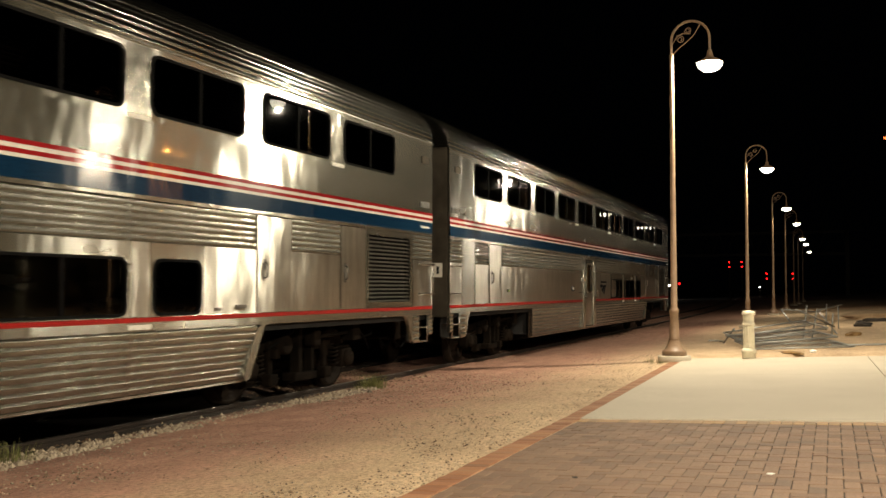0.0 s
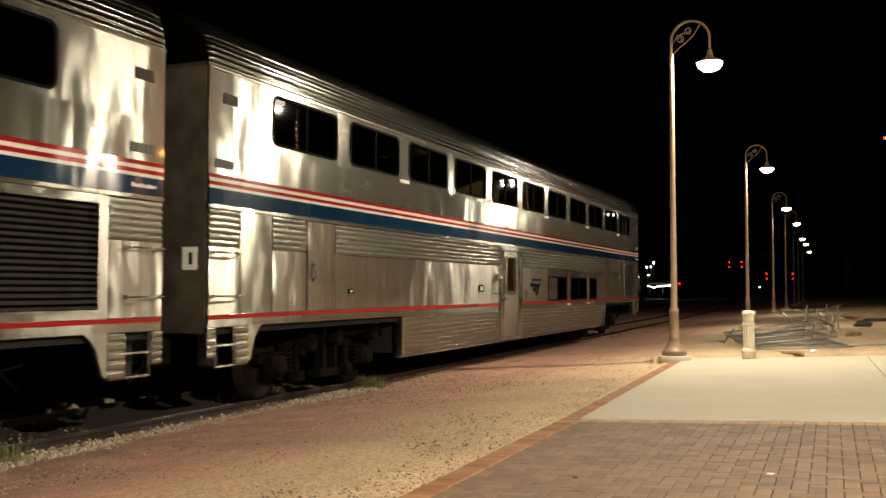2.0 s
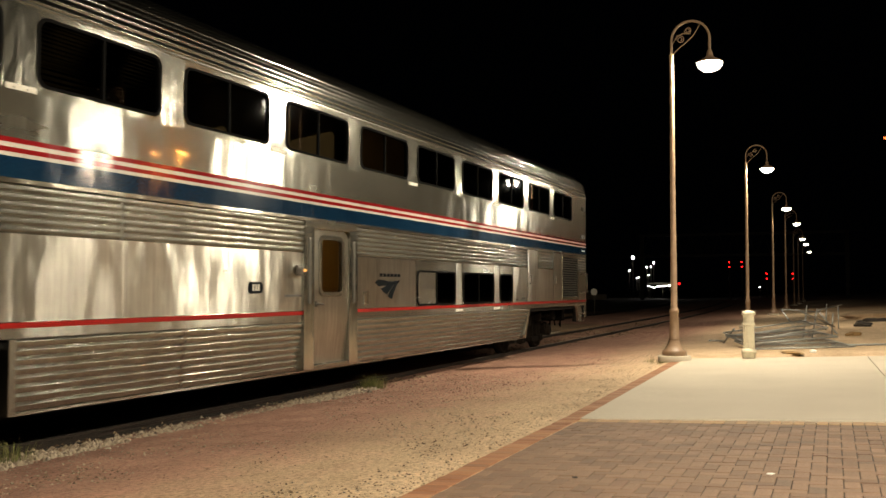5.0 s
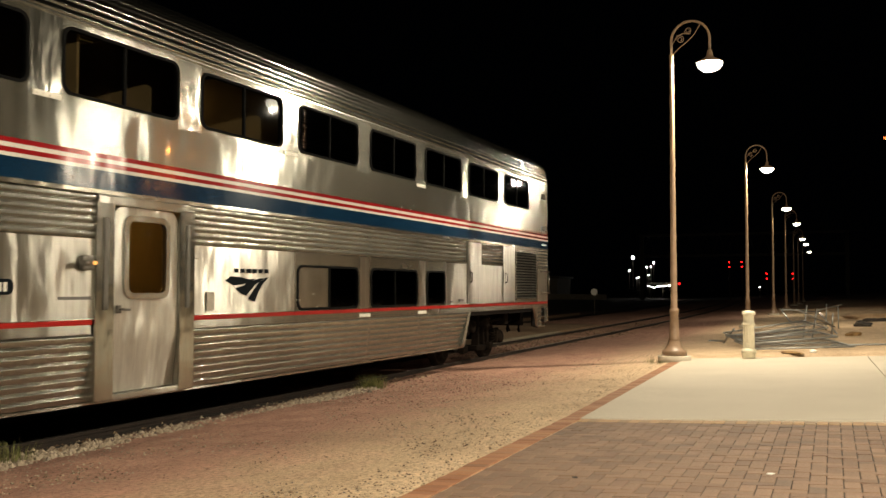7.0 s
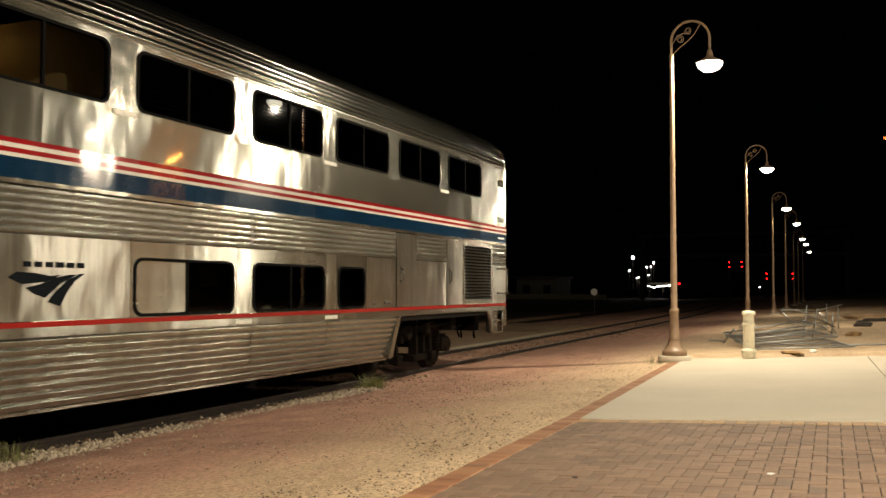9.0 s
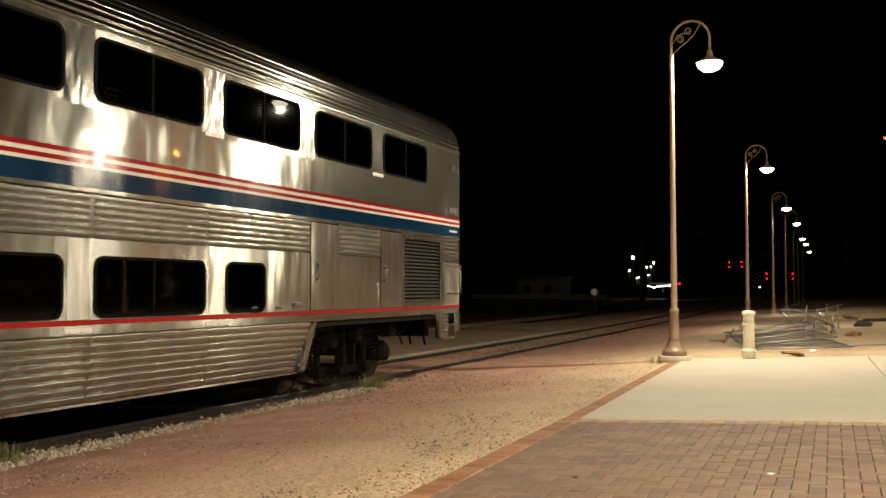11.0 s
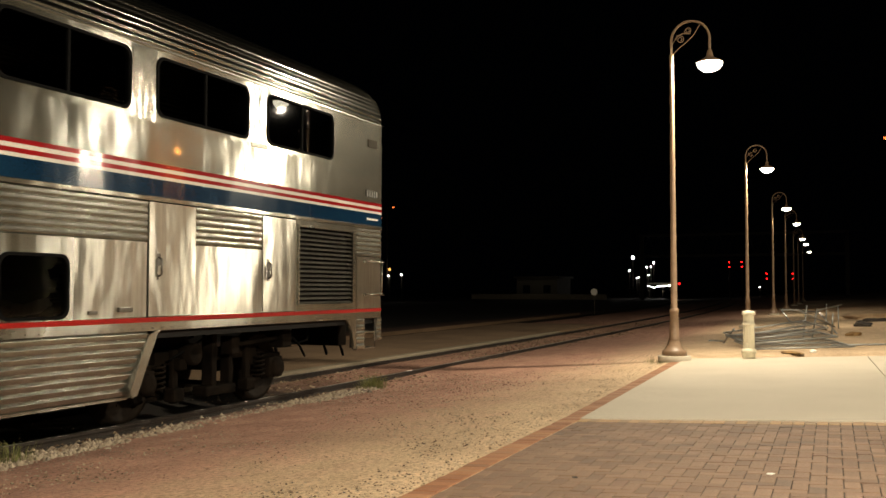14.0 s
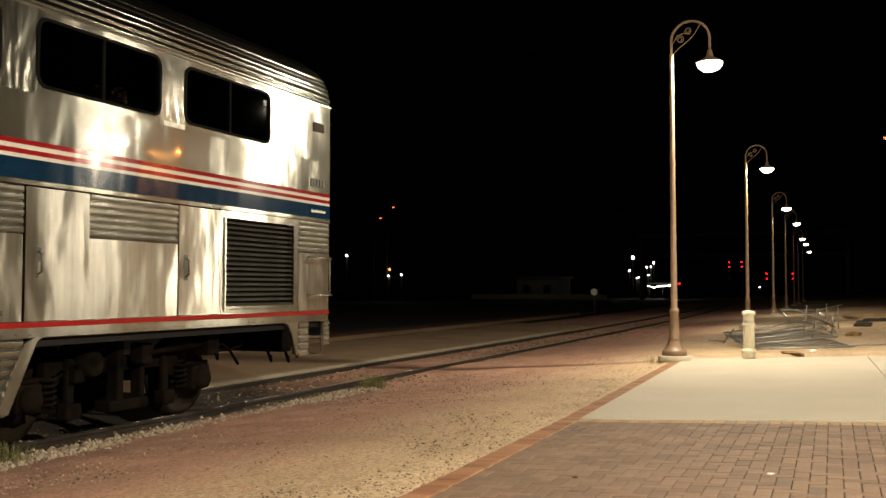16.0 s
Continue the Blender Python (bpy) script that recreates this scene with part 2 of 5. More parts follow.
def ground_material():
    """Sandy dirt that turns to reddish ballast fines towards the rails, with shade painted under the train and far
    off.
    """
    m = material("dirt", (0.2, 0.15, 0.1), 0.9)
    c = m.node_tree.nodes.new("ShaderNodeTexCoord")
    split = m.node_tree.nodes.new("ShaderNodeSeparateXYZ")
    link(m, c.outputs["Object"], split.inputs[0])
    large, middle, small = noise_node(m, 0.35, 4), noise_node(m, 2.2, 6), noise_node(m, 26.0, 8, (1, 1, 1), 0.7)
    shift = m.node_tree.nodes.new("ShaderNodeMath")
    shift.operation = "MULTIPLY_ADD"
    shift.inputs[1].default_value = 3.2
    link(m, middle, shift.inputs[0])
    link(m, split.outputs["Y"], shift.inputs[2])
    place = node(m, "ShaderNodeMapRange")
    place.inputs[1].default_value, place.inputs[2].default_value = 4.7, 6.7
    link(m, shift.outputs[0], place.inputs[0])
    sand = ramp(m, middle, [(0.3, (0.52, 0.37, 0.235)), (0.7, (0.72, 0.54, 0.355))])
    red = ramp(m, middle, [(0.3, (0.31, 0.155, 0.112)), (0.7, (0.50, 0.28, 0.20))])
    tone = mix(m, place.outputs[0], sand, red)
    grain = ramp(m, small, [(0.32, (0.35, 0.33, 0.30)), (0.5, (0.95, 0.95, 0.95)), (0.7, (1.35, 1.32, 1.28))])
    patch = ramp(m, large, [(0.35, (0.8, 0.78, 0.76)), (0.65, (1.08, 1.08, 1.06))])
    # the shade under the train is painted dark into the bed between the rails
    def calc(kind, a, b):
        n = m.node_tree.nodes.new("ShaderNodeMath")
        n.operation = kind
        for value, socket in ((a, n.inputs[0]), (b, n.inputs[1])):
            if isinstance(value, (int, float)):
                socket.default_value = value
            else:
                link(m, value, socket)
        return n.outputs[0]
    bend = calc("MAXIMUM", calc("SUBTRACT", split.outputs["X"], 10.0), 0.0)
    across = calc("ABSOLUTE", calc("SUBTRACT", calc("SUBTRACT", split.outputs["Y"], calc("MULTIPLY", calc("MULTIPLY", bend, bend), 0.000416)), 8.25), 0.0)
    under_train_shade = node(m, "ShaderNodeMapRange")
    under_train_shade.inputs[1].default_value, under_train_shade.inputs[2].default_value, under_train_shade.inputs[3].default_value, under_train_shade.inputs[4].default_value = 0.95, 1.25, 1.0, 0.0
    link(m, across, under_train_shade.inputs[0])
    # the painted shade fades out from x = 12 to 15
    shade_end = node(m, "ShaderNodeMapRange")
    shade_end.inputs[1].default_value, shade_end.inputs[2].default_value, shade_end.inputs[3].default_value, shade_end.inputs[4].default_value = 12.0, 15.0, 1.0, 0.06
    link(m, split.outputs["X"], shade_end.inputs[0])
    tone = mix(m, calc("MULTIPLY", under_train_shade.outputs[0], shade_end.outputs[0]), tone, (0.03, 0.022, 0.017))
    # ground past the second track is painted near-black, for the unlit distance
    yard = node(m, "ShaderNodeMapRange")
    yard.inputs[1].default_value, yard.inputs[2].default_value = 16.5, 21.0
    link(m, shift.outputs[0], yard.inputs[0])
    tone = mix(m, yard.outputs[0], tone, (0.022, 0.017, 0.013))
    link(m, mix(m, 0.85, mix(m, 0.9, tone, grain, "MULTIPLY"), patch, "MULTIPLY"), bsdf(m).inputs["Base Color"])
    first = bump(m, middle, 0.5, 0.05)
    bump(m, small, 0.9, 0.03, first)
    return m


DIRT = ground_material()


def glass_material():
    """Dark tinted glass: a clear mirror skin over a strongly tinted pane."""
    m = bpy.data.materials.new("tinted_glass")
    m.use_nodes = True
    t = m.node_tree
    t.nodes.clear()
    out = t.nodes.new("ShaderNodeOutputMaterial")
    mixer = t.nodes.new("ShaderNodeMixShader")
    gloss = t.nodes.new("ShaderNodeBsdfGlossy")
    gloss.inputs["Roughness"].default_value = 0.02
    clear = t.nodes.new("ShaderNodeBsdfTransparent")
    clear.inputs["Color"].default_value = (0.45, 0.44, 0.41, 1)
    fresnel = t.nodes.new("ShaderNodeFresnel")
    fresnel.inputs["IOR"].default_value = 1.45
    t.links.new(fresnel.outputs[0], mixer.inputs[0])
    t.links.new(clear.outputs[0], mixer.inputs[1])
    t.links.new(gloss.outputs[0], mixer.inputs[2])
    t.links.new(mixer.outputs[0], out.inputs[0])
    return m


GLASS = glass_material()


# ---- mesh helpers ----
def finish(name, bm, mat, parent=None, label="", smooth=False):
    me = bpy.data.meshes.new(name)
    bm.normal_update()
    bm.to_mesh(me)
    bm.free()
    me.materials.append(mat)
    if smooth:
        me.shade_smooth()
    ob = new(name, me)
    if parent is not None:
        ob.parent = parent
    if label:
        tagged(ob, label)
    return ob


def part(name, bm, mat, parent, label="", smooth=False):
    return finish(name, bm, mat, parent, label, smooth)


def shared(name, me, parent, m):
    ob = new(name, me)
    ob.parent = parent
    ob.matrix_basis = m
    return ob


def holder(name, m=None):
    ob = new(name)
    ob.empty_display_size = 0.2
    if m is not None:
        ob.matrix_basis = m
    return ob


def box(bm, x0, x1, y0, y1, z0, z1, edge=0.0):
    """Adds a box, its edges cut by a bevel of that width."""
    made = bmesh.ops.create_cube(bm, size=1.0, matrix=Matrix.LocRotScale(((x0 + x1) / 2, (y0 + y1) / 2, (z0 + z1) / 2), None, (abs(x1 - x0), abs(y1 - y0), abs(z1 - z0))))
    if edge:
        edges = list({e for v in made["verts"] for e in v.link_edges})
        bmesh.ops.bevel(bm, geom=edges, offset=edge, segments=2, profile=0.6, affect="EDGES")
    return bm


def tube(bm, points, radius, sides=10, caps=True):
    """Adds a round bar along the points; radius is one number or one for each point."""
    pts = [Vector(p) for p in points]
    radii = [radius] * len(pts) if isinstance(radius, (int, float)) else radius
    rings, up = [], None
    for i, p in enumerate(pts):
        way = (pts[min(i + 1, len(pts) - 1)] - pts[max(i - 1, 0)]).normalized()
        if up is None or abs(way.dot(up)) > 0.95:
            up = Vector((0, 0, 1)) if abs(way.z) < 0.9 else Vector((0, 1, 0))
        side = way.cross(up).normalized()
        over = side.cross(way).normalized()
        up = over
        rings.append([bm.verts.new(p + radii[i] * (math.cos(a) * side + math.sin(a) * over)) for a in (2 * math.pi * k / sides for k in range(sides))])
    for a, b in zip(rings, rings[1:]):
        for k in range(sides):
            f = bm.faces.new((a[k], a[(k + 1) % sides], b[(k + 1) % sides], b[k]))
            f.smooth = True
    if caps:
        bm.faces.new(list(reversed(rings[0])))
        bm.faces.new(rings[-1])
    return bm


def lathe(bm, profile, sides=24, centre=(0, 0, 0), axis="z"):
    """Adds a turned form from rows of (radius, height); axis y turns it about y."""
    rings = []
    for r, h in profile:
        ring = []
        for k in range(sides):
            a = 2 * math.pi * k / sides
            p = (r * math.cos(a), r * math.sin(a), h) if axis == "z" else (r * math.cos(a), h, -r * math.sin(a))
            ring.append(bm.verts.new(Vector(centre) + Vector(p)))
        rings.append(ring)
    for a, b in zip(rings, rings[1:]):
        for k in range(sides):
            bm.faces.new((a[k], a[(k + 1) % sides], b[(k + 1) % sides], b[k])).smooth = True
    bm.faces.new(list(reversed(rings[0])))
    bm.faces.new(rings[-1])
    return bm


def rounded(x0, x1, z0, z1, r, steps=5):
    """The corners of a rounded rectangle, counter-clockwise."""
    out = []
    for cx, cz, start in ((x1 - r, z1 - r, 0), (x0 + r, z1 - r, 90), (x0 + r, z0 + r, 180), (x1 - r, z0 + r, 270)):
        for k in range(steps + 1):
            a = radians(start + 90 * k / steps)
            out.append((cx + r * math.cos(a), cz + r * math.sin(a)))
    return out


def ring_frame(bm, outer, inner, y0, y1):
    """Adds a frame between two outlines of equal count, from depth y0 (front) to y1 (back)."""
    rows = [[bm.verts.new((x, y, z)) for x, z in line] for line, y in ((outer, y1), (outer, y0), (inner, y0), (inner, y1))]
    n = len(outer)
    for a, b in zip(rows, rows[1:]):
        for k in range(n):
            bm.faces.new((a[k], a[(k + 1) % n], b[(k + 1) % n], b[k]))
    bmesh.ops.recalc_face_normals(bm, faces=bm.faces[:])
    return bm


def plate(bm, outline, y0, y1):
    """Adds a solid plate of that outline in x and z, between two depths."""
    a = [bm.verts.new((x, y0, z)) for x, z in outline]
    b = [bm.verts.new((x, y1, z)) for x, z in outline]
    n = len(outline)
    bm.faces.new(a)
    bm.faces.new(list(reversed(b)))
    for k in range(n):
        bm.faces.new((a[k], b[k], b[(k + 1) % n], a[(k + 1) % n]))
    bmesh.ops.recalc_face_normals(bm, faces=bm.faces[:])
    return bm


# ---- the passenger car ----
# in the car's space x = 0 is its rear end and x falls towards its front; y = SIDE is the side towards the platform
SIDE, LENGTH = -1.54, 25.2
rng = random.Random(7)


def sheet_panel(bm, u0, u1, z0, z1, bulge=0.003, wave=0.002, depth=0.012, out=0.0):
    """Adds one sheet of the side: a shallow pillow with its own dents, folded back at its edges."""
    nu = max(6, min(44, int((u1 - u0) / 0.06)))
    nz = max(6, min(16, int((z1 - z0) / 0.07)))
    seed = Vector((rng.uniform(0, 99), rng.uniform(0, 99), 0))
    tilt = rng.uniform(-0.0012, 0.0012)
    rows = []
    for j in range(nz + 1):
        row = []
        for i in range(nu + 1):
            a, b = i / nu, j / nz
            pillow = (1 - (2 * a - 1) ** 2) * (1 - (2 * b - 1) ** 2)
            u, z = u0 + (u1 - u0) * a, z0 + (z1 - z0) * b
            dent = noise.noise(Vector((u * 2.0, z * 1.3, 0)) + seed) * min(1, 4 * pillow)
            y = SIDE - out - bulge * pillow - wave * dent + tilt * (a - 0.5) * 0.6
            row.append(bm.verts.new((-u, y, z)))
        rows.append(row)
    for j in range(nz):
        for i in range(nu):
            bm.faces.new((rows[j][i + 1], rows[j][i], rows[j + 1][i], rows[j + 1][i + 1])).smooth = True
    rim = rows[0] + [r[-1] for r in rows[1:]] + rows[-1][-2::-1] + [r[0] for r in rows[-2:0:-1]]
    back = [bm.verts.new((v.co.x, SIDE + depth, v.co.z)) for v in rim]
    rim = [bm.verts.new(v.co) for v in rim]
    for k in range(len(rim)):
        n = (k + 1) % len(rim)
        bm.faces.new((rim[k], rim[n], back[n], back[k]))
    return bm


def ribbed(bm, u0, u1, z0, z1, count, height=0.016, taper=None, lean=0.0):
    """Adds a run of rounded ribs lying along the car; taper(z) gives the rear end at each height."""
    pitch = (z1 - z0) / count
    shape = [(0.0, 0.0), (0.07, 0.1), (0.15, 0.75), (0.21, 0.97), (0.30, 1.0), (0.70, 1.0), (0.79, 0.97), (0.86, 0.75), (0.94, 0.1)]
    rows = []
    for i in range(count):
        for a, h in shape:
            z = z0 + (i + a) * pitch
            rows.append((z, height * h))
    rows.append((z1, 0.0))
    steps = max(1, int((u1 - u0) / 0.8))
    grid = []
    for z, h in rows:
        start = taper(z) if taper else u0
        back = lean * max(0.0, z1 - z)
        grid.append([bm.verts.new((-(start + (u1 - start) * k / steps), SIDE + 0.012 - h + back + 0.0006 * noise.noise(Vector((k * 1.7, z * 2, u0))), z)) for k in range(steps + 1)])
    for a, b in zip(grid, grid[1:]):
        for k in range(steps):
            bm.faces.new((a[k + 1], a[k], b[k], b[k + 1])).smooth = True
    for line in ([r[0] for r in grid], [r[-1] for r in grid]):
        line = [bm.verts.new(v.co) for v in line]
        back = [bm.verts.new((v.co.x, SIDE + 0.05 + lean * max(0.0, z1 - v.co.z), v.co.z)) for v in line]
        for k in range(len(line) - 1):
            bm.faces.new((line[k], line[k + 1], back[k + 1], back[k]))
    bmesh.ops.recalc_face_normals(bm, faces=bm.faces[:])
    return bm


def strip(bm, u0, u1, z0, z1, out, thick=0.004):
    return box(bm, -u1, -u0, SIDE - out - thick, SIDE - out + 0.006, z0, z1)


def window(car, u0, u1, z0, z1, mullion=True, blind=False):
    """A window: rubber gasket, two panes with a bar between them; a steel sheet may close one half."""
    frame_ob = part("window", ring_frame(bmesh.new(), rounded(-u1 - 0.014, -u0 + 0.014, z0 - 0.014, z1 + 0.014, 0.115), rounded(-u1 + 0.015, -u0 - 0.015, z0 + 0.015, z1 - 0.015, 0.10), SIDE - 0.012, SIDE + 0.05), RUBBER, car, "black rubber window gasket")
    middle = (u0 + u1) / 2
    spans = ((u0, middle), (middle, u1)) if mullion else ((u0, u1),)
    for i, (a, b) in enumerate(spans):
        closed = blind and i == 1
        bm = bmesh.new()
        nx, turn = 8, rng.uniform(-0.004, 0.004)
        grid = [[bm.verts.new((-(a + (b - a) * k / nx), SIDE + (0.004 if closed else 0.012) - 0.0015 * (1 - (2 * k / nx - 1) ** 2) + turn * (k / nx - 0.5), z)) for k in range(nx + 1)] for z in (z0, z1)]
        for k in range(nx):
            bm.faces.new((grid[0][k + 1], grid[0][k], grid[1][k], grid[1][k + 1])).smooth = True
        part("closing_sheet" if closed else "pane", bm, STEEL if closed else GLASS, frame_ob, "plain steel sheet closing half the window" if closed else "")
    if mullion:
        part("mullion", box(bmesh.new(), -middle - 0.014, -middle + 0.014, SIDE - 0.006, SIDE + 0.03, z0, z1), RUBBER, frame_ob)
    return frame_ob


def roof(car):
    bm = bmesh.new()
    control = [(-1.54, 4.05), (-1.54, 4.14), (-1.515, 4.27), (-1.45, 4.41), (-1.34, 4.53), (-1.18, 4.63), (-0.95, 4.735), (-0.65, 4.83), (-0.33, 4.89), (0.0, 4.91)]
    control = control + [(-y, z) for y, z in reversed(control[:-1])]
    line = []
    for (ya, za), (yb, zb) in zip(control, control[1:]):
        n = max(2, int(math.hypot(yb - ya, zb - za) / 0.009))
        line += [(ya + (yb - ya) * k / n, za + (zb - za) * k / n) for k in range(n)]
    line.append(control[-1])
    run, rings = 0.0, []
    ups = [0.0, 0.01, 0.03, 0.07, 0.13, 0.22] + [1.2 + 1.0 * k for k in range(24)] + [LENGTH - e for e in (0.22, 0.13, 0.07, 0.03, 0.01, 0.0)]
    lengths = [0.0]
    for a, b in zip(line, line[1:]):
        lengths.append(lengths[-1] + math.hypot(b[0] - a[0], b[1] - a[1]))
    for u in ups:
        end = min(u, LENGTH - u)
        drop = 0.0 if end >= 0.22 else 0.22 - math.sqrt(max(0.0, 0.0484 - (0.22 - end) ** 2))
        ring = []
        for (y, z), s in zip(line, lengths):
            rib = 0.016 * abs(math.sin(math.pi * s / 0.070)) ** 0.8
            over = (z - 4.05) / 0.835
            squash = 1 - 0.62 * drop * over
            ring.append(bm.verts.new((-u, y * (1 + rib / 1.6) * (1 - 0.06 * drop), 4.05 + 1.05 * (z - 4.05 + rib * over) * squash)))
        rings.append(ring)
    for a, b in zip(rings, rings[1:]):
        for k in range(len(line) - 1):
            bm.faces.new((a[k], a[k + 1], b[k + 1], b[k])).smooth = True
    bm.faces.new(rings[0])
    bm.faces.new(list(reversed(rings[-1])))
    bmesh.ops.recalc_face_normals(bm, faces=bm.faces[:])
    return part("roof", bm, ROOF_STEEL, car, "ribbed stainless steel roof, smeared with dirt and darker than the sides")


def wheel_bogie(car, u):
    """A four-wheeled truck under the car, with its beams, springs, boxes and brake gear."""
    bm = bmesh.new()
    box(bm, -1.0, 1.0, -0.98, -0.86, 0.62, 0.78, 0.02)
    box(bm, -1.0, 1.0, 0.86, 0.98, 0.62, 0.78, 0.02)
    for sx in (-1, 1):
        box(bm, sx * 0.86, sx * 1.58, -0.98, -0.86, 0.50, 0.64, 0.02)
        box(bm, sx * 0.86, sx * 1.58, 0.86, 0.98, 0.50, 0.64, 0.02)
        box(bm, sx * 0.80, sx * 0.94, -0.98, 0.98, 0.56, 0.70, 0.02)
    bogie = part("bogie", bm, SHADED_IRON, car, "dusty cast-iron truck frame, near-black for the shade under the car")
    bogie.location = (-u, 0, 0)
    for side in (-1, 1):
        y = 1.0 * side
        for sx in (-1.295, 1.295):
            bm = box(bmesh.new(), sx - 0.16, sx + 0.16, y - 0.1, y + 0.08, 0.32, 0.60, 0.03)
            lathe(bm, [(0.05, -0.16), (0.12, -0.15), (0.135, -0.10), (0.135, 0.0)] if side < 0 else [(0.135, 0.0), (0.135, 0.10), (0.12, 0.15), (0.05, 0.16)], 18, (sx, y, 0.45), "y")
            part("axle_box", bm, SHADED_IRON, bogie)
            spring = bmesh.new()
            turns = [(sx + 0.30 * (-1 if sx > 0 else 1) + 0.07 * math.cos(a * 0.9), y - 0.02 + 0.07 * math.sin(a * 0.9), 0.34 + a * 0.0085) for a in range(0, 36)]
            tube(spring, turns, 0.016, 6)
            part("coil_spring", spring, SHADED_IRON, bogie)
        bm = bmesh.new()
        box(bm, -0.30, 0.30, y - 0.16, y + 0.06, 0.22, 0.34, 0.03)
        box(bm, -0.17, -0.07, y - 0.14, y + 0.02, 0.30, 0.98, 0.02)
        box(bm, 0.20, 0.28, y - 0.12, y + 0.02, 0.30, 0.92, 0.02)
        part("swing_hanger", bm, SHADED_IRON, bogie)
        bm = lathe(bmesh.new(), [(0.10, -0.12), (0.13, -0.11), (0.13, 0.11), (0.10, 0.12)], 16, (-0.55, y - 0.08, 0.74), "y")
        box(bm, -0.75, -0.62, y - 0.13, y - 0.02, 0.56, 0.70, 0.02)
        part("brake_cylinder", bm, SHADED_IRON, bogie)
        bm = bmesh.new()
        tube(bm, [(0.22, y - 0.14, 0.80), (0.60, y - 0.15, 0.82), (1.28, y - 0.15, 0.85)], 0.032, 10)
        box(bm, 0.10, 0.26, y - 0.24, y - 0.06, 0.70, 0.92, 0.02)
        box(bm, 1.22, 1.44, y - 0.25, y - 0.04, 0.72, 0.98, 0.02)
        part("damper_rod", bm, SHADED_IRON, bogie)
        for sx in (-0.72, 0.72):
            bm = box(bmesh.new(), sx - 0.05, sx + 0.05, y - 0.04, y + 0.03, 0.18, 0.80, 0.02)
            box(bm, sx - 0.10, sx + 0.10, y - 0.10, y + 0.06, 0.20, 0.36, 0.03)
            part("brake_hanger", bm, SHADED_IRON, bogie)
        bm = bmesh.new()
        tube(bm, [(-0.9, y - 0.1, 0.70), (-0.55, y - 0.12, 0.82), (-0.15, y - 0.12, 0.98), (0.25, y - 0.1, 1.04), (0.5, y - 0.05, 1.06)], 0.014, 6)
        part("brake_pipe", bm, RUBBER, bogie)
        bm = bmesh.new()
        tube(bm, [(1.4, y - 0.1, 0.80), (1.7, y - 0.1, 0.83), (1.9, y - 0.08, 0.72), (2.1, y - 0.05, 0.55)], 0.018, 6)
        part("air_hose", bm, RUBBER, bogie)
        bm = bmesh.new()
        tube(bm, [(1.4, y - 0.06, 0.76), (1.85, y - 0.06, 0.74), (2.15, y - 0.06, 0.78), (2.25, y, 0.98)], 0.018, 6)
        part("air_hose", bm, RUBBER, bogie)
    for sx in (-0.9, 0.9):
        part("brake_beam", tube(bmesh.new(), [(sx, -0.9, 0.25), (sx, 0.9, 0.25)], 0.03, 8), SHADED_IRON, bogie)
    wheels = []
    for sx in (-1.295, 1.295):
        bm = lathe(bmesh.new(), [(0.07, -1.0), (0.08, -0.80), (0.10, -0.795), (0.13, -0.79), (0.15, -0.76), (0.36, -0.735), (0.40, -0.79), (0.455, -0.79), (0.460, -0.70), (0.488, -0.685), (0.488, -0.66), (0.40, -0.655), (0.09, -0.66), (0.09, 0.66), (0.40, 0.655), (0.488, 0.66), (0.488, 0.685), (0.460, 0.70), (0.455, 0.79), (0.40, 0.79), (0.36, 0.735), (0.15, 0.76), (0.13, 0.79), (0.08, 0.80), (0.07, 1.0)], 32, (0, 0, 0), "y")
        for k in range(6):
            a = k * math.pi / 3
            box(bm, 0.25 * math.cos(a) - 0.012, 0.25 * math.cos(a) + 0.012, -0.77, -0.74, 0.25 * math.sin(a) - 0.012, 0.25 * math.sin(a) + 0.012)
        w = part("wheelset", bm, SHADED_WHEEL, bogie, "worn steel wheelset, darkened for the shade under the car")
        w.location = (sx, 0, 0.46)
        wheels.append(w)
    return bogie


UPPER_WINDOWS = [1.52 + 2.07 * k for k in range(11)]
LOWER_WINDOWS = [(6.45, 7.24, False, False), (7.65, 9.35, True, False), (9.77, 11.46, True, True)]
Z_WIN = (3.33, 3.95)


def louvre(car, u0, u1, z0, z1):
    frame_ob = part("vent_grille", ring_frame(bmesh.new(), rounded(-u1 - 0.03, -u0 + 0.03, z0 - 0.03, z1 + 0.03, 0.02, 1), rounded(-u1, -u0, z0, z1, 0.01, 1), SIDE - 0.014, SIDE + 0.06), STEEL, car, "wide louvred vent in a steel frame")
    # black sheet paints the shade behind the slats
    part("backing", box(bmesh.new(), -u1, -u0, SIDE + 0.09, SIDE + 0.10, z0, z1), SHADE_BLACK, frame_ob)
    count = 17
    pitch = (z1 - z0) / count
    slat = bmesh.new()
    ys = ((-0.006, 0.004), (0.006, -0.004), (0.050, 0.022), (0.042, 0.030))
    a = [slat.verts.new((-u1, y, z)) for y, z in ys]
    b = [slat.verts.new((-u0, y, z)) for y, z in ys]
    for k in range(4):
        slat.faces.new((a[k], a[(k + 1) % 4], b[(k + 1) % 4], b[k]))
    slat.faces.new(a)
    slat.faces.new(list(reversed(b)))
    bmesh.ops.recalc_face_normals(slat, faces=slat.faces[:])
    first = part("slat", slat, LOUVRE, frame_ob)
    first.location = (0, SIDE + 0.0, z0 + 0.006)
    for k in range(1, count):
        shared("slat", first.data, frame_ob, pose(0, SIDE, z0 + 0.006 + k * pitch))


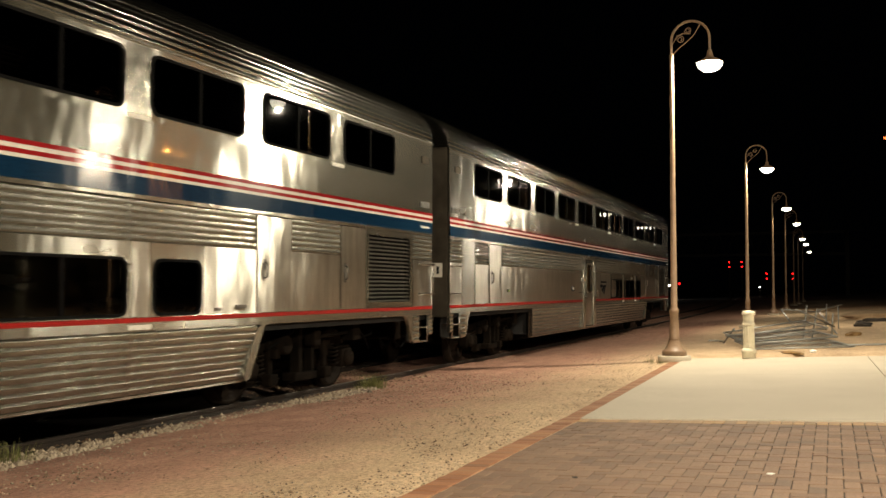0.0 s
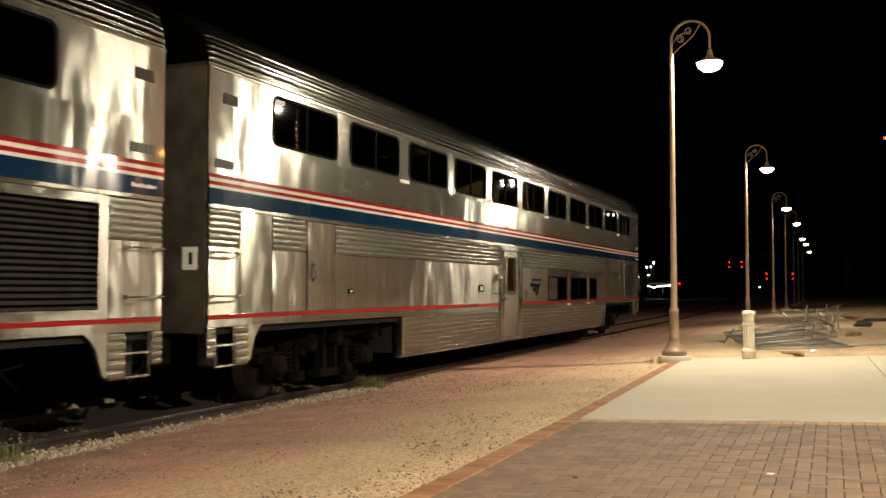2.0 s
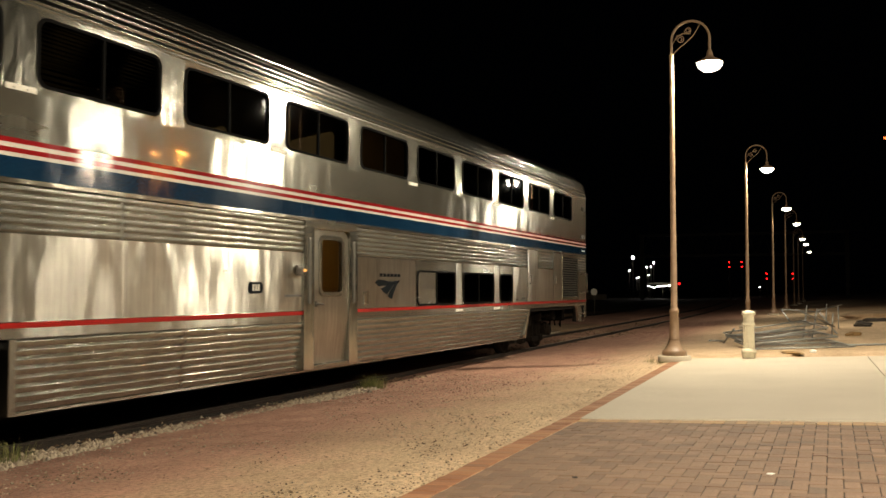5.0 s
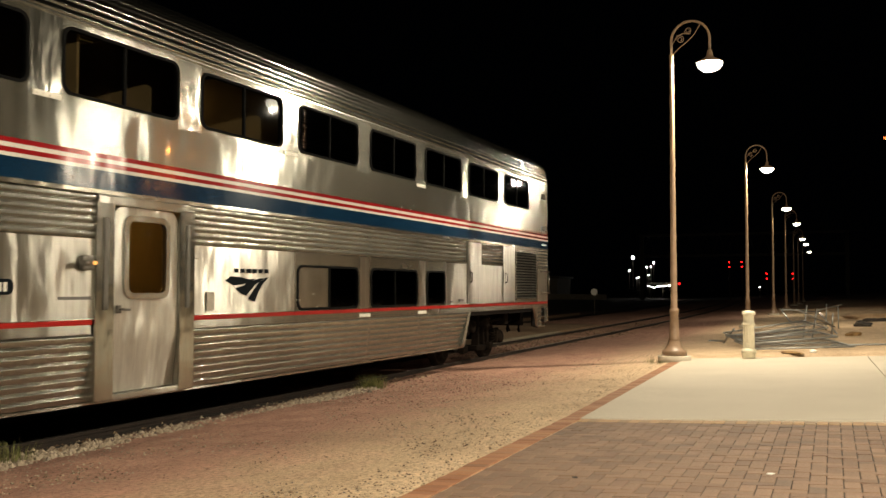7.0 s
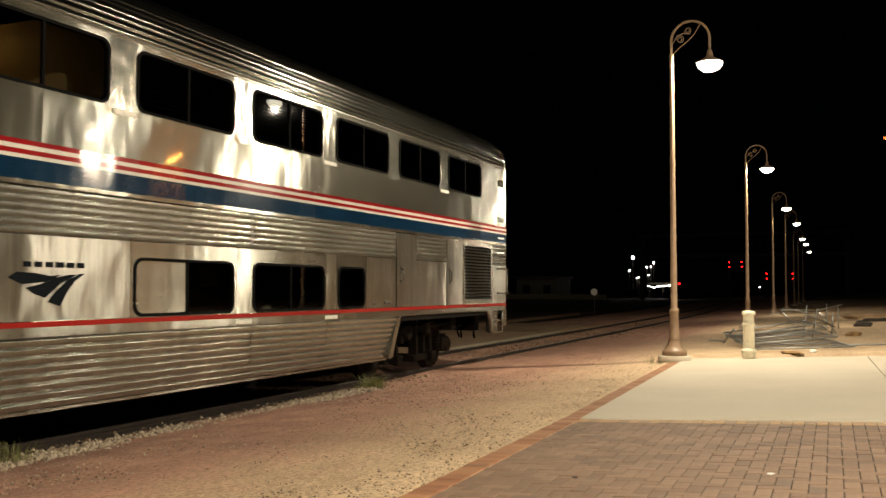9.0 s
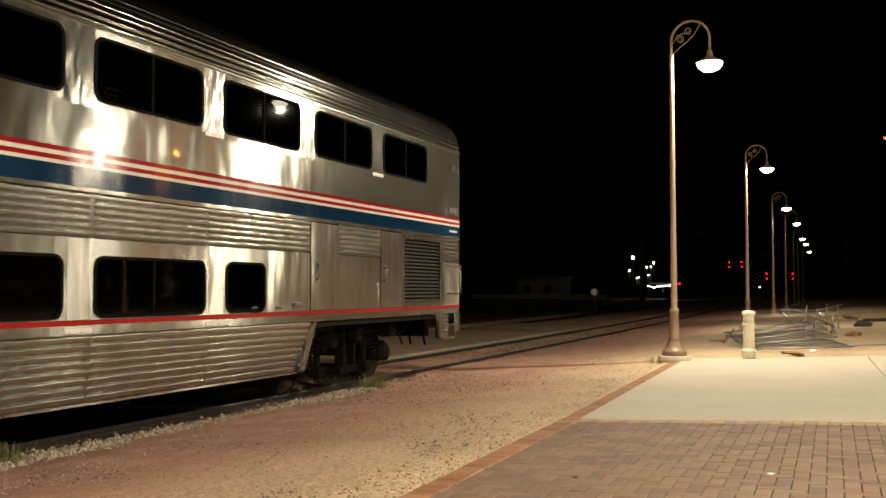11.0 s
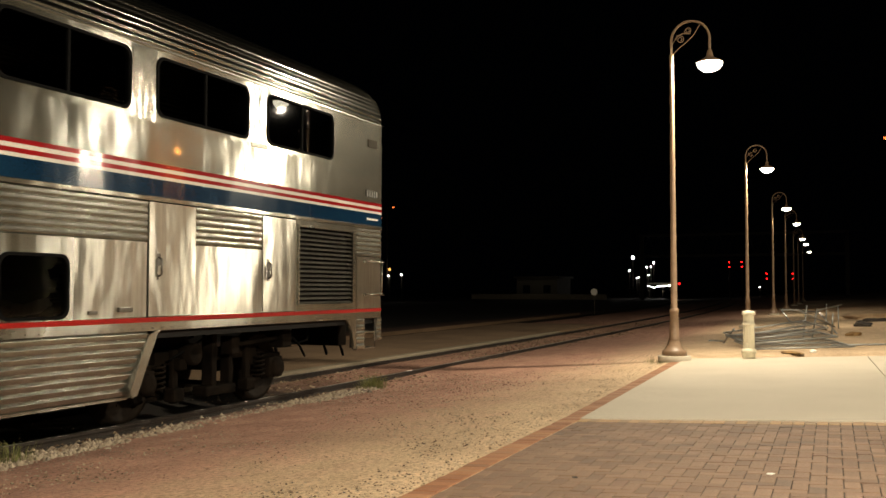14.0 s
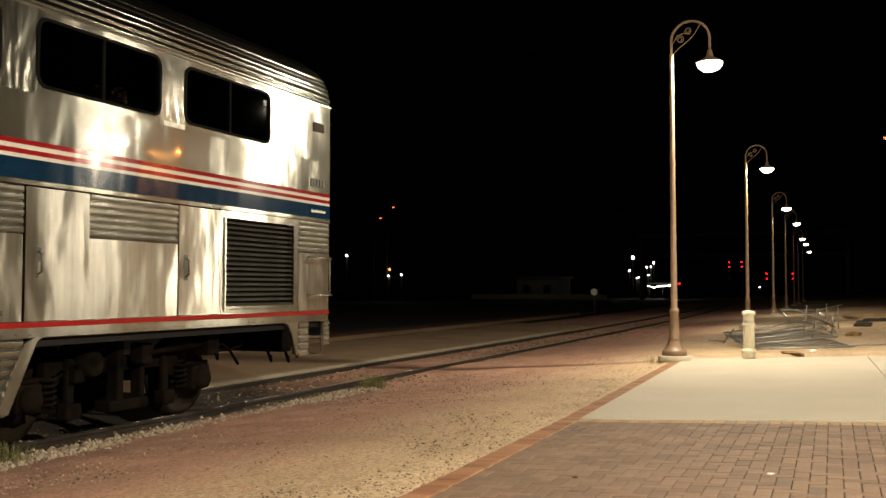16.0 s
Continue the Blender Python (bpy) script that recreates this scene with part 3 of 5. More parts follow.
def handrail(car, u0, u1, z):
    bm = tube(bmesh.new(), [(-u0, SIDE, z), (-u0, SIDE - 0.07, z), (-u0 - 0.02, SIDE - 0.085, z), (-u1 + 0.02, SIDE - 0.085, z), (-u1, SIDE - 0.07, z), (-u1, SIDE, z)], 0.011, 8)
    for u in (u0, u1):
        box(bm, -u - 0.03, -u + 0.03, SIDE - 0.02, SIDE + 0.005, z - 0.022, z + 0.022, 0.004)
    part("grab_iron", bm, STEEL, car, "horizontal steel grab iron")


def hatch(car, u0, u1, z0, z1, handle_u=None):
    ob = part("hatch", sheet_panel(bmesh.new(), u0 + 0.004, u1 - 0.004, z0, z1, 0.004, 0.009, out=0.006), LOWER_STEEL, car, "flat stainless equipment hatch")
    if handle_u is not None:
        bm = box(bmesh.new(), -handle_u - 0.035, -handle_u + 0.035, SIDE - 0.010, SIDE - 0.004, z0 + 0.38, z0 + 0.66, 0.003)
        tube(bm, [(-handle_u, SIDE - 0.01, z0 + 0.42), (-handle_u, SIDE - 0.05, z0 + 0.44), (-handle_u, SIDE - 0.05, z0 + 0.60), (-handle_u, SIDE - 0.01, z0 + 0.62)], 0.012, 8)
        part("handle", bm, LOUVRE, ob, "recessed steel latch handle")


def end_steps(car, front):
    """The ribbed corner pieces at a car end, with the open stirrup step between them."""
    def at(u):
        return LENGTH - u if front else u
    for a, b, low in ((0.0, 0.16, 0.72), (0.56, 0.80, 0.60)):
        u0, u1 = sorted((at(a), at(b)))
        part("step_corner", ribbed(bmesh.new(), u0, u1, low, 1.07, 5, 0.02), RIB_STEEL, car)
    outline = [(0.80, 0.62), (0.86, 0.66), (0.96, 0.92), (1.04, 1.02), (1.12, 1.07), (0.80, 1.07)]
    part("corner_gusset", plate(bmesh.new(), [(-at(u), z) for u, z in outline], SIDE, SIDE + 0.05), STEEL, car)
    bm = bmesh.new()
    u0, u1 = sorted((at(0.18), at(0.54)))
    for z in (0.60, 0.84):
        box(bm, -u1, -u0, SIDE + 0.01, SIDE + 0.22, z, z + 0.025, 0.004)
    for u in (u0, u1):
        tube(bm, [(-u, SIDE + 0.02, 1.06), (-u, SIDE + 0.02, 0.60)], 0.012, 6)
    part("stirrup_step", bm, STEEL, car, "open steel stirrup step")
    # black sheet paints the shade inside the step opening
    part("step_shade", box(bmesh.new(), -u1, -u0, SIDE + 0.24, SIDE + 0.26, 0.62, 1.06), SHADE_BLACK, car)


def swoosh(car, u, z):
    """The sign on the side: three dark tapering bands under a short dark bar."""
    sets = [[(0.0, 0.20), (0.10, 0.24), (0.30, 0.235), (0.48, 0.215), (0.62, 0.225), (0.40, 0.17), (0.16, 0.155)],
            [(0.20, 0.13), (0.36, 0.155), (0.52, 0.20), (0.70, 0.225), (0.80, 0.228), (0.60, 0.16), (0.42, 0.06), (0.30, 0.085)],
            [(0.46, 0.03), (0.60, 0.0), (0.68, 0.10), (0.78, 0.18), (0.90, 0.235), (0.84, 0.235), (0.70, 0.19), (0.56, 0.11)]]
    sign = part("emblem", plate(bmesh.new(), [(-u + x, z + 1.28 * h) for x, h in sets[0]], SIDE - 0.012, SIDE - 0.006), BLACK_PAINT, car, "dark three-band emblem")
    for s in sets[1:]:
        part("emblem_band", plate(bmesh.new(), [(-u + x, z + 1.28 * h) for x, h in s], SIDE - 0.012, SIDE - 0.006), BLACK_PAINT, sign)
    for k in range(6):
        x = -u + 0.17 + 0.128 * k
        part("emblem_bar", box(bmesh.new(), x, x + 0.085, SIDE - 0.012, SIDE - 0.006, z + 0.352, z + 0.402), BLACK_PAINT, sign)


def side_door(car, u0, u1):
    """The boarding door in its deep frame; its foot leans in with the skirt."""
    for a, b in ((u0 - 0.025, u0 + 0.23), (u1 - 0.23, u1 + 0.025)):
        bm = box(bmesh.new(), -b, -a, SIDE - 0.03, SIDE + 0.08, 0.42, 2.36, 0.01)
        part("door_post", bm, PILLAR_STEEL, car)
        part("door_track", box(bmesh.new(), -(a + b) / 2 - 0.03, -(a + b) / 2 + 0.03, SIDE - 0.045, SIDE - 0.02, 1.30, 2.20, 0.008), LOUVRE, car)
    part("door_header", box(bmesh.new(), -u1, -u0, SIDE - 0.03, SIDE + 0.08, 2.33, 2.42, 0.01), STEEL, car)
    part("door_sill", box(bmesh.new(), -u1, -u0, SIDE - 0.02, SIDE + 0.10, 0.41, 0.47, 0.008), STEEL, car)
    a, b = u0 + 0.235, u1 - 0.235
    bm = bmesh.new()
    wu0, wu1, wz0, wz1 = a + 0.20, b - 0.20, 1.45, 2.20
    outer = rounded(-b, -a, 1.10, 2.325, 0.14, 5)
    inner = rounded(-wu1, -wu0, wz0, wz1, 0.09, 5)
    ring_frame(bm, outer, inner, SIDE + 0.0, SIDE + 0.05)
    steps = 14
    rows = []
    for j in range(steps + 1):
        z = 0.475 + (1.24 - 0.475) * j / steps
        lean = max(0.0, 1.06 - z) * 0.10
        rows.append([bm.verts.new((-(a + (b - a) * i / 12), SIDE + lean - 0.003 + 0.004 * noise.noise(Vector((i * 0.8, z * 4, 3))), z)) for i in range(13)])
    for ra, rb in zip(rows, rows[1:]):
        for i in range(12):
            bm.faces.new((ra[i + 1], ra[i], rb[i], rb[i + 1])).smooth = True
    door = part("door", bm, LOWER_STEEL, car, "stainless boarding door with a tall window")
    part("window_frame", ring_frame(bmesh.new(), rounded(-wu1 - 0.05, -wu0 + 0.05, wz0 - 0.05, wz1 + 0.05, 0.12), rounded(-wu1 + 0.01, -wu0 - 0.01, wz0 + 0.01, wz1 - 0.01, 0.08), SIDE - 0.02, SIDE + 0.03), STEEL, door, "polished window rim")
    bm = bmesh.new()
    bm.faces.new([bm.verts.new((x, SIDE + 0.012, z)) for x, z in ((-wu1, wz0), (-wu0, wz0), (-wu0, wz1), (-wu1, wz1))])
    part("pane", bm, GLASS, door)
    bm = box(bmesh.new(), -b + 0.05, -b + 0.11, SIDE - 0.02, SIDE, 1.26, 1.34, 0.006)
    tube(bm, [(-b + 0.08, SIDE - 0.02, 1.30), (-b + 0.08, SIDE - 0.06, 1.30), (-b + 0.19, SIDE - 0.06, 1.295)], 0.012, 8)
    part("handle", bm, LOUVRE, door, "small lever handle")


def passenger_car():
    car = holder("passenger_car")
    tagged(car, "two-level stainless steel passenger car with red, white and blue stripes", "train car", "cars of the train")
    # upper level: sheets below, between and above the windows
    edges = [0.0] + [u for w in UPPER_WINDOWS for u in (w, w + 1.65)] + [LENGTH]
    for k in range(0, len(edges), 2):
        part("side_panel", sheet_panel(bmesh.new(), edges[k] + 0.001, edges[k + 1] - 0.001, 3.25, 4.03, 0.0, 0.003), PILLAR_STEEL if 0 < k < 22 else STEEL, car)
    cuts = [0.0, 1.30] + [2.35 + 2.07 * k for k in range(11)] + [LENGTH]
    for a, b in zip(cuts, cuts[1:]):
        part("side_panel", sheet_panel(bmesh.new(), a + 0.001, b - 0.001, 2.800, 3.2485, 0.0006, 0.0045), STEEL, car)
    for w in UPPER_WINDOWS:
        part("window_surround", ring_frame(bmesh.new(), rounded(-w - 1.66, -w + 0.01, 3.25, 4.03, 0.01, 5), rounded(-w - 1.65, -w, Z_WIN[0] - 0.01, Z_WIN[1] + 0.01, 0.10), SIDE - 0.0012, SIDE + 0.04), STEEL, car)
        window(car, w, w + 1.65, *Z_WIN)
    part("drip_rail", box(bmesh.new(), -LENGTH, 0, SIDE - 0.022, SIDE + 0.01, 4.028, 4.05, 0.004), RIB_STEEL, car)
    for w in UPPER_WINDOWS[1::2]:
        bm = strip(bmesh.new(), w - 0.40, w - 0.06, 3.245, 3.295, 0.006)
        for k in range(4):
            box(bm, -w + 0.09 + 0.08 * k, -w + 0.115 + 0.08 * k, SIDE - 0.016, SIDE - 0.008, 3.26, 3.28)
        part("notice_plate", bm, PALE_PAINT, car, "small pale riveted plate")
    roof(car)
    # the stripes
    for z0, z1, mat, word in ((2.775, 2.820, RED, "red"), (2.735, 2.775, WHITE, "white"), (2.690, 2.735, RED, "red"), (2.655, 2.690, WHITE, "white"), (2.470, 2.655, BLUE, "dark blue")):
        base = bmesh.new()
        n = 60
        rows = [[base.verts.new((-(0.01 + (LENGTH - 0.02) * k / n), SIDE - 0.008 + 0.0025 * noise.noise(Vector((k * 0.9, z * 1.3, 4))), z)) for k in range(n + 1)] for z in (z0, z1)]
        for k in range(n):
            base.faces.new((rows[0][k + 1], rows[0][k], rows[1][k], rows[1][k + 1])).smooth = True
        part("stripe", base, mat, car, word + " painted stripe along the side")
    part("belt_rail", box(bmesh.new(), -LENGTH, 0, SIDE - 0.012, SIDE + 0.03, 2.425, 2.47, 0.006), STEEL, car)
    for k in range(9):
        part("name_bar", box(bmesh.new(), -0.50 + 0.042 * k, -0.47 + 0.042 * k, SIDE - 0.010, SIDE - 0.005, 2.545, 2.575 + 0.012 * (k % 3 == 0)), PALE_PAINT, car)
    for end in (0.14, LENGTH - 0.50):
        for k in range(5):
            part("number_bar", box(bmesh.new(), -end - 0.07 - 0.075 * k, -end - 0.02 - 0.075 * k, SIDE - 0.012, SIDE - 0.006, 2.90, 3.00), GREY_PAINT, car)
    for u in (0.18, LENGTH - 0.55):
        bm = box(bmesh.new(), -u - 0.27, -u, SIDE - 0.014, SIDE + 0.01, 3.66, 3.78, 0.004)
        for k in range(4):
            box(bm, -u - 0.25, -u - 0.02, SIDE - 0.02, SIDE - 0.012, 3.672 + 0.026 * k, 3.684 + 0.026 * k)
        part("small_vent", bm, END_PAINT, car, "small grey vent")
    # band of ribs under the blue stripe
    for a, b in ((0.02, 0.80), (3.27, 4.58), (5.37, 7.60), (7.66, 9.36), (9.44, 13.66), (15.16, 18.6), (18.65, 22.24), (23.04, 23.86), (24.58, 25.18)):
        part("ribbed_band", ribbed(bmesh.new(), a, b, 1.99, 2.42, 6, 0.018), RIB_STEEL, car)
    for u in (7.63, 9.40, 18.625):
        part("seam_strip", box(bmesh.new(), -u - 0.036, -u + 0.036, SIDE + 0.003, SIDE + 0.03, 1.985, 2.42, 0.004), RIB_STEEL, car)
    for u in (7.565, 9.395, 17.615):
        bm = bmesh.new()
        rows = [[bm.verts.new((-u + dx, SIDE + 0.10 * (1.06 - z) - 0.004, z)) for dx in (-0.03, -0.012, 0.012, 0.03)] for z in (0.405, 1.062)]
        for k in range(3):
            bm.faces.new((rows[0][k], rows[0][k + 1], rows[1][k + 1], rows[1][k]))
        bmesh.ops.solidify(bm, geom=bm.faces[:], thickness=0.01)
        part("seam_strip", bm, RIB_STEEL, car)
    # lower level sheets
    for a, b in ((0.02, 0.80), (5.37, 6.38), (11.53, 13.66), (15.16, 17.2), (17.2, 18.6), (18.6, 20.86), (20.86, 21.33), (21.33, 22.24), (23.04, 23.86), (24.58, 25.18)):
        part("side_panel", sheet_panel(bmesh.new(), a + 0.0015, b - 0.0015, 1.215, 1.985, 0.003, 0.008), LOWER_STEEL, car)
    part("side_panel", sheet_panel(bmesh.new(), 3.27, 4.58, 1.215, 1.985, 0.006, 0.009), LOWER_STEEL, car)
    part("side_panel", sheet_panel(bmesh.new(), 2.44, 2.50, 1.215, 2.42, 0, 0), STEEL, car)
    part("side_panel", sheet_panel(bmesh.new(), 0.81, 0.92, 1.215, 2.42, 0, 0), STEEL, car)
    part("side_panel", sheet_panel(bmesh.new(), 0.92, 2.44, 2.36, 2.42, 0, 0), STEEL, car)
    part("side_panel", sheet_panel(bmesh.new(), 0.92, 2.44, 1.215, 1.27, 0, 0), STEEL, car)
    part("side_panel", sheet_panel(bmesh.new(), 23.88, 24.56, 1.215, 2.42, 0.003, 0.004), STEEL, car)
    for a, b in ((7.31, 7.58), (9.42, 9.70)):
        part("side_panel", sheet_panel(bmesh.new(), a, b, 1.215, 1.985, 0.001, 0.006), LOWER_STEEL, car)
    for a, b, bar, blind in LOWER_WINDOWS:
        part("window_surround", ring_frame(bmesh.new(), rounded(-b - 0.07, -a + 0.07, 1.215, 1.985, 0.01, 5), rounded(-b, -a, 1.22, 1.82, 0.10), SIDE - 0.0012, SIDE + 0.04), STEEL, car)
        window(car, a, b, 1.235, 1.81, bar, blind)
    hatch(car, 2.50, 3.26, 1.217, 2.41, 3.14)
    hatch(car, 4.58, 5.35, 1.217, 2.41, 5.20)
    hatch(car, 22.26, 23.02, 1.215, 2.41, 22.88)
    louvre(car, 0.95, 2.41, 1.30, 2.33)
    for u in (0.05, LENGTH - 0.60):
        handrail(car, u, u + 0.52, 1.92)
        handrail(car, u, u + 0.52, 1.42)
    bm = tube(bmesh.new(), [(-0.07, SIDE - 0.05, 1.40), (-0.07, SIDE - 0.05, 1.95)], 0.010, 6)
    part("grab_iron", bm, STEEL, car)
    side_door(car, 13.68, 15.14)
    # red line, sill and ribbed skirt
    for a, b in ((0.02, 13.64), (15.18, LENGTH - 0.02)):
        part("red_line", strip(bmesh.new(), a, b, 1.160, 1.207, 0.004), SILL_RED, car, "thin red line along the sill")
        part("side_sill", box(bmesh.new(), -b, -a, SIDE + 0.0, SIDE + 0.06, 1.065, 1.212, 0.006), STEEL, car, "plain steel sill")
    def rear_taper(z):
        return 5.28 + 0.30 * (1.06 - z) / 0.66 + (0.06 if z > 1.0 else 0.0)
    for a, b, taper in ((5.3, 7.55, rear_taper), (7.58, 9.38, None), (9.41, 13.66, None), (15.16, 17.6, None), (17.63, 19.92, None)):
        part("ribbed_skirt", ribbed(bmesh.new(), a, b, 0.41, 1.06, 8, 0.022, taper, 0.10), RIB_STEEL, car)
    lip = [(5.57, 0.40), (5.60, 0.47), (5.34, 1.02), (5.22, 1.07), (5.14, 1.07), (5.20, 1.03), (5.50, 0.42)]
    part("skirt_edge", plate(bmesh.new(), [(-u, z) for u, z in lip], SIDE - 0.008, SIDE + 0.10), STEEL, car)
    part("skirt_edge", box(bmesh.new(), -20.0, -19.92, SIDE - 0.006, SIDE + 0.12, 0.41, 1.07, 0.01), STEEL, car)
    part("skirt_foot", box(bmesh.new(), -19.95, -5.58, SIDE + 0.055, SIDE + 0.14, 0.385, 0.412), STEEL, car)
    end_steps(car, False)
    end_steps(car, True)
    swoosh(car, 13.06, 1.345)
    # small fittings
    for u in (9.55, 7.45):
        part("notice_plate", strip(bmesh.new(), u - 0.17, u + 0.17, 1.085, 1.135, 0.004), PALE_PAINT, car, "small pale riveted plate")
    bm = plate(bmesh.new(), rounded(-16.43, -16.13, 1.45, 1.59, 0.06), SIDE - 0.016, SIDE)
    sign = part("number_sign", bm, BLACK_PAINT, car, "small dark oval sign")
    for k in range(3):
        part("sign_bar", box(bmesh.new(), -16.36 + 0.06 * k, -16.325 + 0.06 * k, SIDE - 0.020, SIDE - 0.014, 1.48, 1.56), PALE_PAINT, sign)
    bm = box(bmesh.new(), -15.36, -15.20, SIDE - 0.05, SIDE, 1.68, 1.82, 0.02)
    tube(bm, [(-15.28, SIDE - 0.03, 1.75), (-15.40, SIDE - 0.09, 1.74)], 0.03, 8)
    fit_ob = part("side_lamp", bm, LOUVRE, car, "small amber indicator lamp")
    part("lens", lathe(bmesh.new(), [(0.014, -0.02), (0.02, 0.0), (0.012, 0.02)], 12, (-15.21, SIDE - 0.06, 1.75), "y"), AMBER_GLOW, fit_ob)
    m = part("marker_light", box(bmesh.new(), -21.88, -21.73, SIDE - 0.02, SIDE, 1.44, 1.50, 0.008), BLACK_PAINT, car)
    part("lens", box(bmesh.new(), -21.83, -21.77, SIDE - 0.026, SIDE - 0.018, 1.455, 1.485, 0.003), YELLOW_GLOW, m)
    part("outlet_cover", box(bmesh.new(), -5.80, -5.60, SIDE - 0.03, SIDE, 1.27, 1.32, 0.008), LOUVRE, car, "small hooded outlet")
    part("outlet_cover", box(bmesh.new(), -6.20, -6.08, SIDE - 0.02, SIDE, 1.255, 1.29, 0.006), LOUVRE, car)
    part("junction_plate", box(bmesh.new(), -13.42, -13.27, SIDE - 0.012, SIDE, 1.26, 1.47, 0.006), STEEL, car)
    part("notice_bar", strip(bmesh.new(), 15.2, 15.62, 1.40, 1.43, 0.004), GREY_PAINT, car)
    # rivets along the seams
    rivets = bmesh.new()
    for z in (2.448, 3.262, 1.095):
        for k in range(165):
            u = 0.1 + 0.152 * k
            if z < 2 and 13.6 < u < 15.2:
                continue
            box(rivets, -u - 0.006, -u + 0.006, SIDE - 0.016, SIDE, z - 0.006, z + 0.006)
    part("rivets", rivets, STEEL, car)["kind"] = "stuff"
    # inside, far side, ends and floor
    part("far_side", box(bmesh.new(), -LENGTH, 0, 1.48, 1.54, 1.06, 4.05), STEEL, car)
    part("far_skirt", box(bmesh.new(), -19.9, -5.6, 1.44, 1.52, 0.41, 1.06), RIB_STEEL, car)
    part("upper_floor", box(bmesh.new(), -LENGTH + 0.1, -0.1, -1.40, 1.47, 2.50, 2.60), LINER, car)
    part("lower_floor", box(bmesh.new(), -LENGTH + 0.1, -0.1, -1.45, 1.47, 0.98, 1.05), SHADE_BLACK, car)
    # black box painted as the shade between the trucks, under the floor
    part("underbody_dark", box(bmesh.new(), -19.85, -5.65, -1.34, 1.4, 0.45, 0.96), SHADE_BLACK, car)
    # partitions added to catch the cabin lamps' light and keep it local
    for a in (11.5, 13.64, 15.2):
        part("baffle_partition", box(bmesh.new(), -a - 0.03, -a, -1.35, 1.47, 2.61, 4.4), TAN_WALL, car)
    for a in (13.6, 15.25):
        part("baffle_partition", box(bmesh.new(), -a - 0.03, -a, -1.35, 1.47, 1.06, 2.49), TAN_WALL, car)
    part("baffle_partition", box(bmesh.new(), -15.2, -13.66, 0.3, 0.34, 1.06, 2.49), TAN_WALL, car)
    part("baffle_partition", box(bmesh.new(), -12.95, -12.9, -0.6, 0.6, 2.61, 3.9), TAN_WALL, car)
    part("cabin_lamp", box(bmesh.new(), -12.6, -11.7, 0.2, 0.5, 4.3, 4.34), CABIN_GLOW, car)
    part("cabin_lamp", box(bmesh.new(), -14.7, -14.1, -0.6, -0.3, 2.44, 2.48), DOOR_GLOW, car)
    for u, y_in in ((0.0, 1), (LENGTH, -1)):
        x0, x1 = (-0.06, 0.0) if u == 0 else (-LENGTH, -LENGTH + 0.06)
        end = part("end_wall", box(bmesh.new(), x0, x1, -1.50, 1.50, 1.0, 4.10), END_PAINT, car, "grimy dark end wall")
        out = 0.34 if u == 0 else -0.34
        bm = bmesh.new()
        for y in (-0.62, 0.50):
            box(bm, -u, -u + out, y, y + 0.12, 2.55, 4.6, 0.02)
        box(bm, -u, -u + out, -0.62, 0.62, 4.5, 4.62, 0.02)
        box(bm, -u, -u + out, -0.62, 0.62, 2.45, 2.55, 0.02)
        part("gangway_bellows", bm, RUBBER, end)
        s = 1 if u == 0 else -1
        bm = box(bmesh.new(), -u, -u + 0.36 * s, -0.12, 0.12, 0.62, 0.86, 0.03)
        box(bm, -u - 0.2 * s, -u + 0.06 * s, -0.9, 0.9, 0.62, 1.02, 0.03)
        part("coupler", bm, SHADED_IRON, end)
        for y in (-0.75, -0.45, 0.5):
            bm = bmesh.new()
            tube(bm, [(-u, y, 1.0), (-u + 0.12 * s, y, 0.62), (-u + 0.30 * s, y + 0.05, 0.45), (-u + 0.36 * s, y + 0.1, 0.52)], 0.022, 8)
            part("jumper_cable", bm, RUBBER, end)
    notice = part("notice_plate", box(bmesh.new(), -LENGTH - 0.012, -LENGTH, -1.40, -1.20, 1.72, 1.98, 0.003), PALE_PAINT, car, "small white notice with dark marks")
    part("notice_mark", box(bmesh.new(), -LENGTH - 0.016, -LENGTH - 0.010, -1.34, -1.29, 1.78, 1.92), BLACK_PAINT, notice)
    wheel_bogie(car, 3.55)
    wheel_bogie(car, 21.69)
    return car


last_car = passenger_car()
lead_car = copy_thing(last_car, pose(-25.91, 8.2, 0))

# ---- ground, track and platform ----
def track_y(x):
    """The middle of the track: straight, then a very slow bend."""
    return 8.2 + 0.000416 * max(0.0, x - 10.0) ** 2


SLOPE = 0.040
TURN = math.atan(0.0355)


def kerb_y(x):
    return 2.64 + 0.0355 * (min(x, 18.7) - 9.2)


def ground_z(x, y):
    """Height of the earth: flush with the platform at its kerb, lower at the track."""
    edge = kerb_y(x)
    if y < edge:
        return DECK + min(0.5, SLOPE * (edge - y)) - 0.013
    toward = y - (track_y(x) - 8.2)
    if toward < 6.4:
        return DECK - 0.013 - 0.247 * min(1.0, max(0.0, (toward - 2.9) / 3.5))
    if toward < 7.0:
        return -0.035 - 0.05 * (toward - 6.4) / 0.6
    if toward < 9.35:
        return -0.085
    if toward < 9.6:
        return -0.085 + 0.075 * (toward - 9.35) / 0.25
    if toward < 13.2:
        return -0.06
    if toward < 16.1:
        return -0.06 - 0.30 * min(1.0, (toward - 13.2) / 0.3)
    return -0.36 + 0.16 * min(1.0, (toward - 16.1) / 0.3)


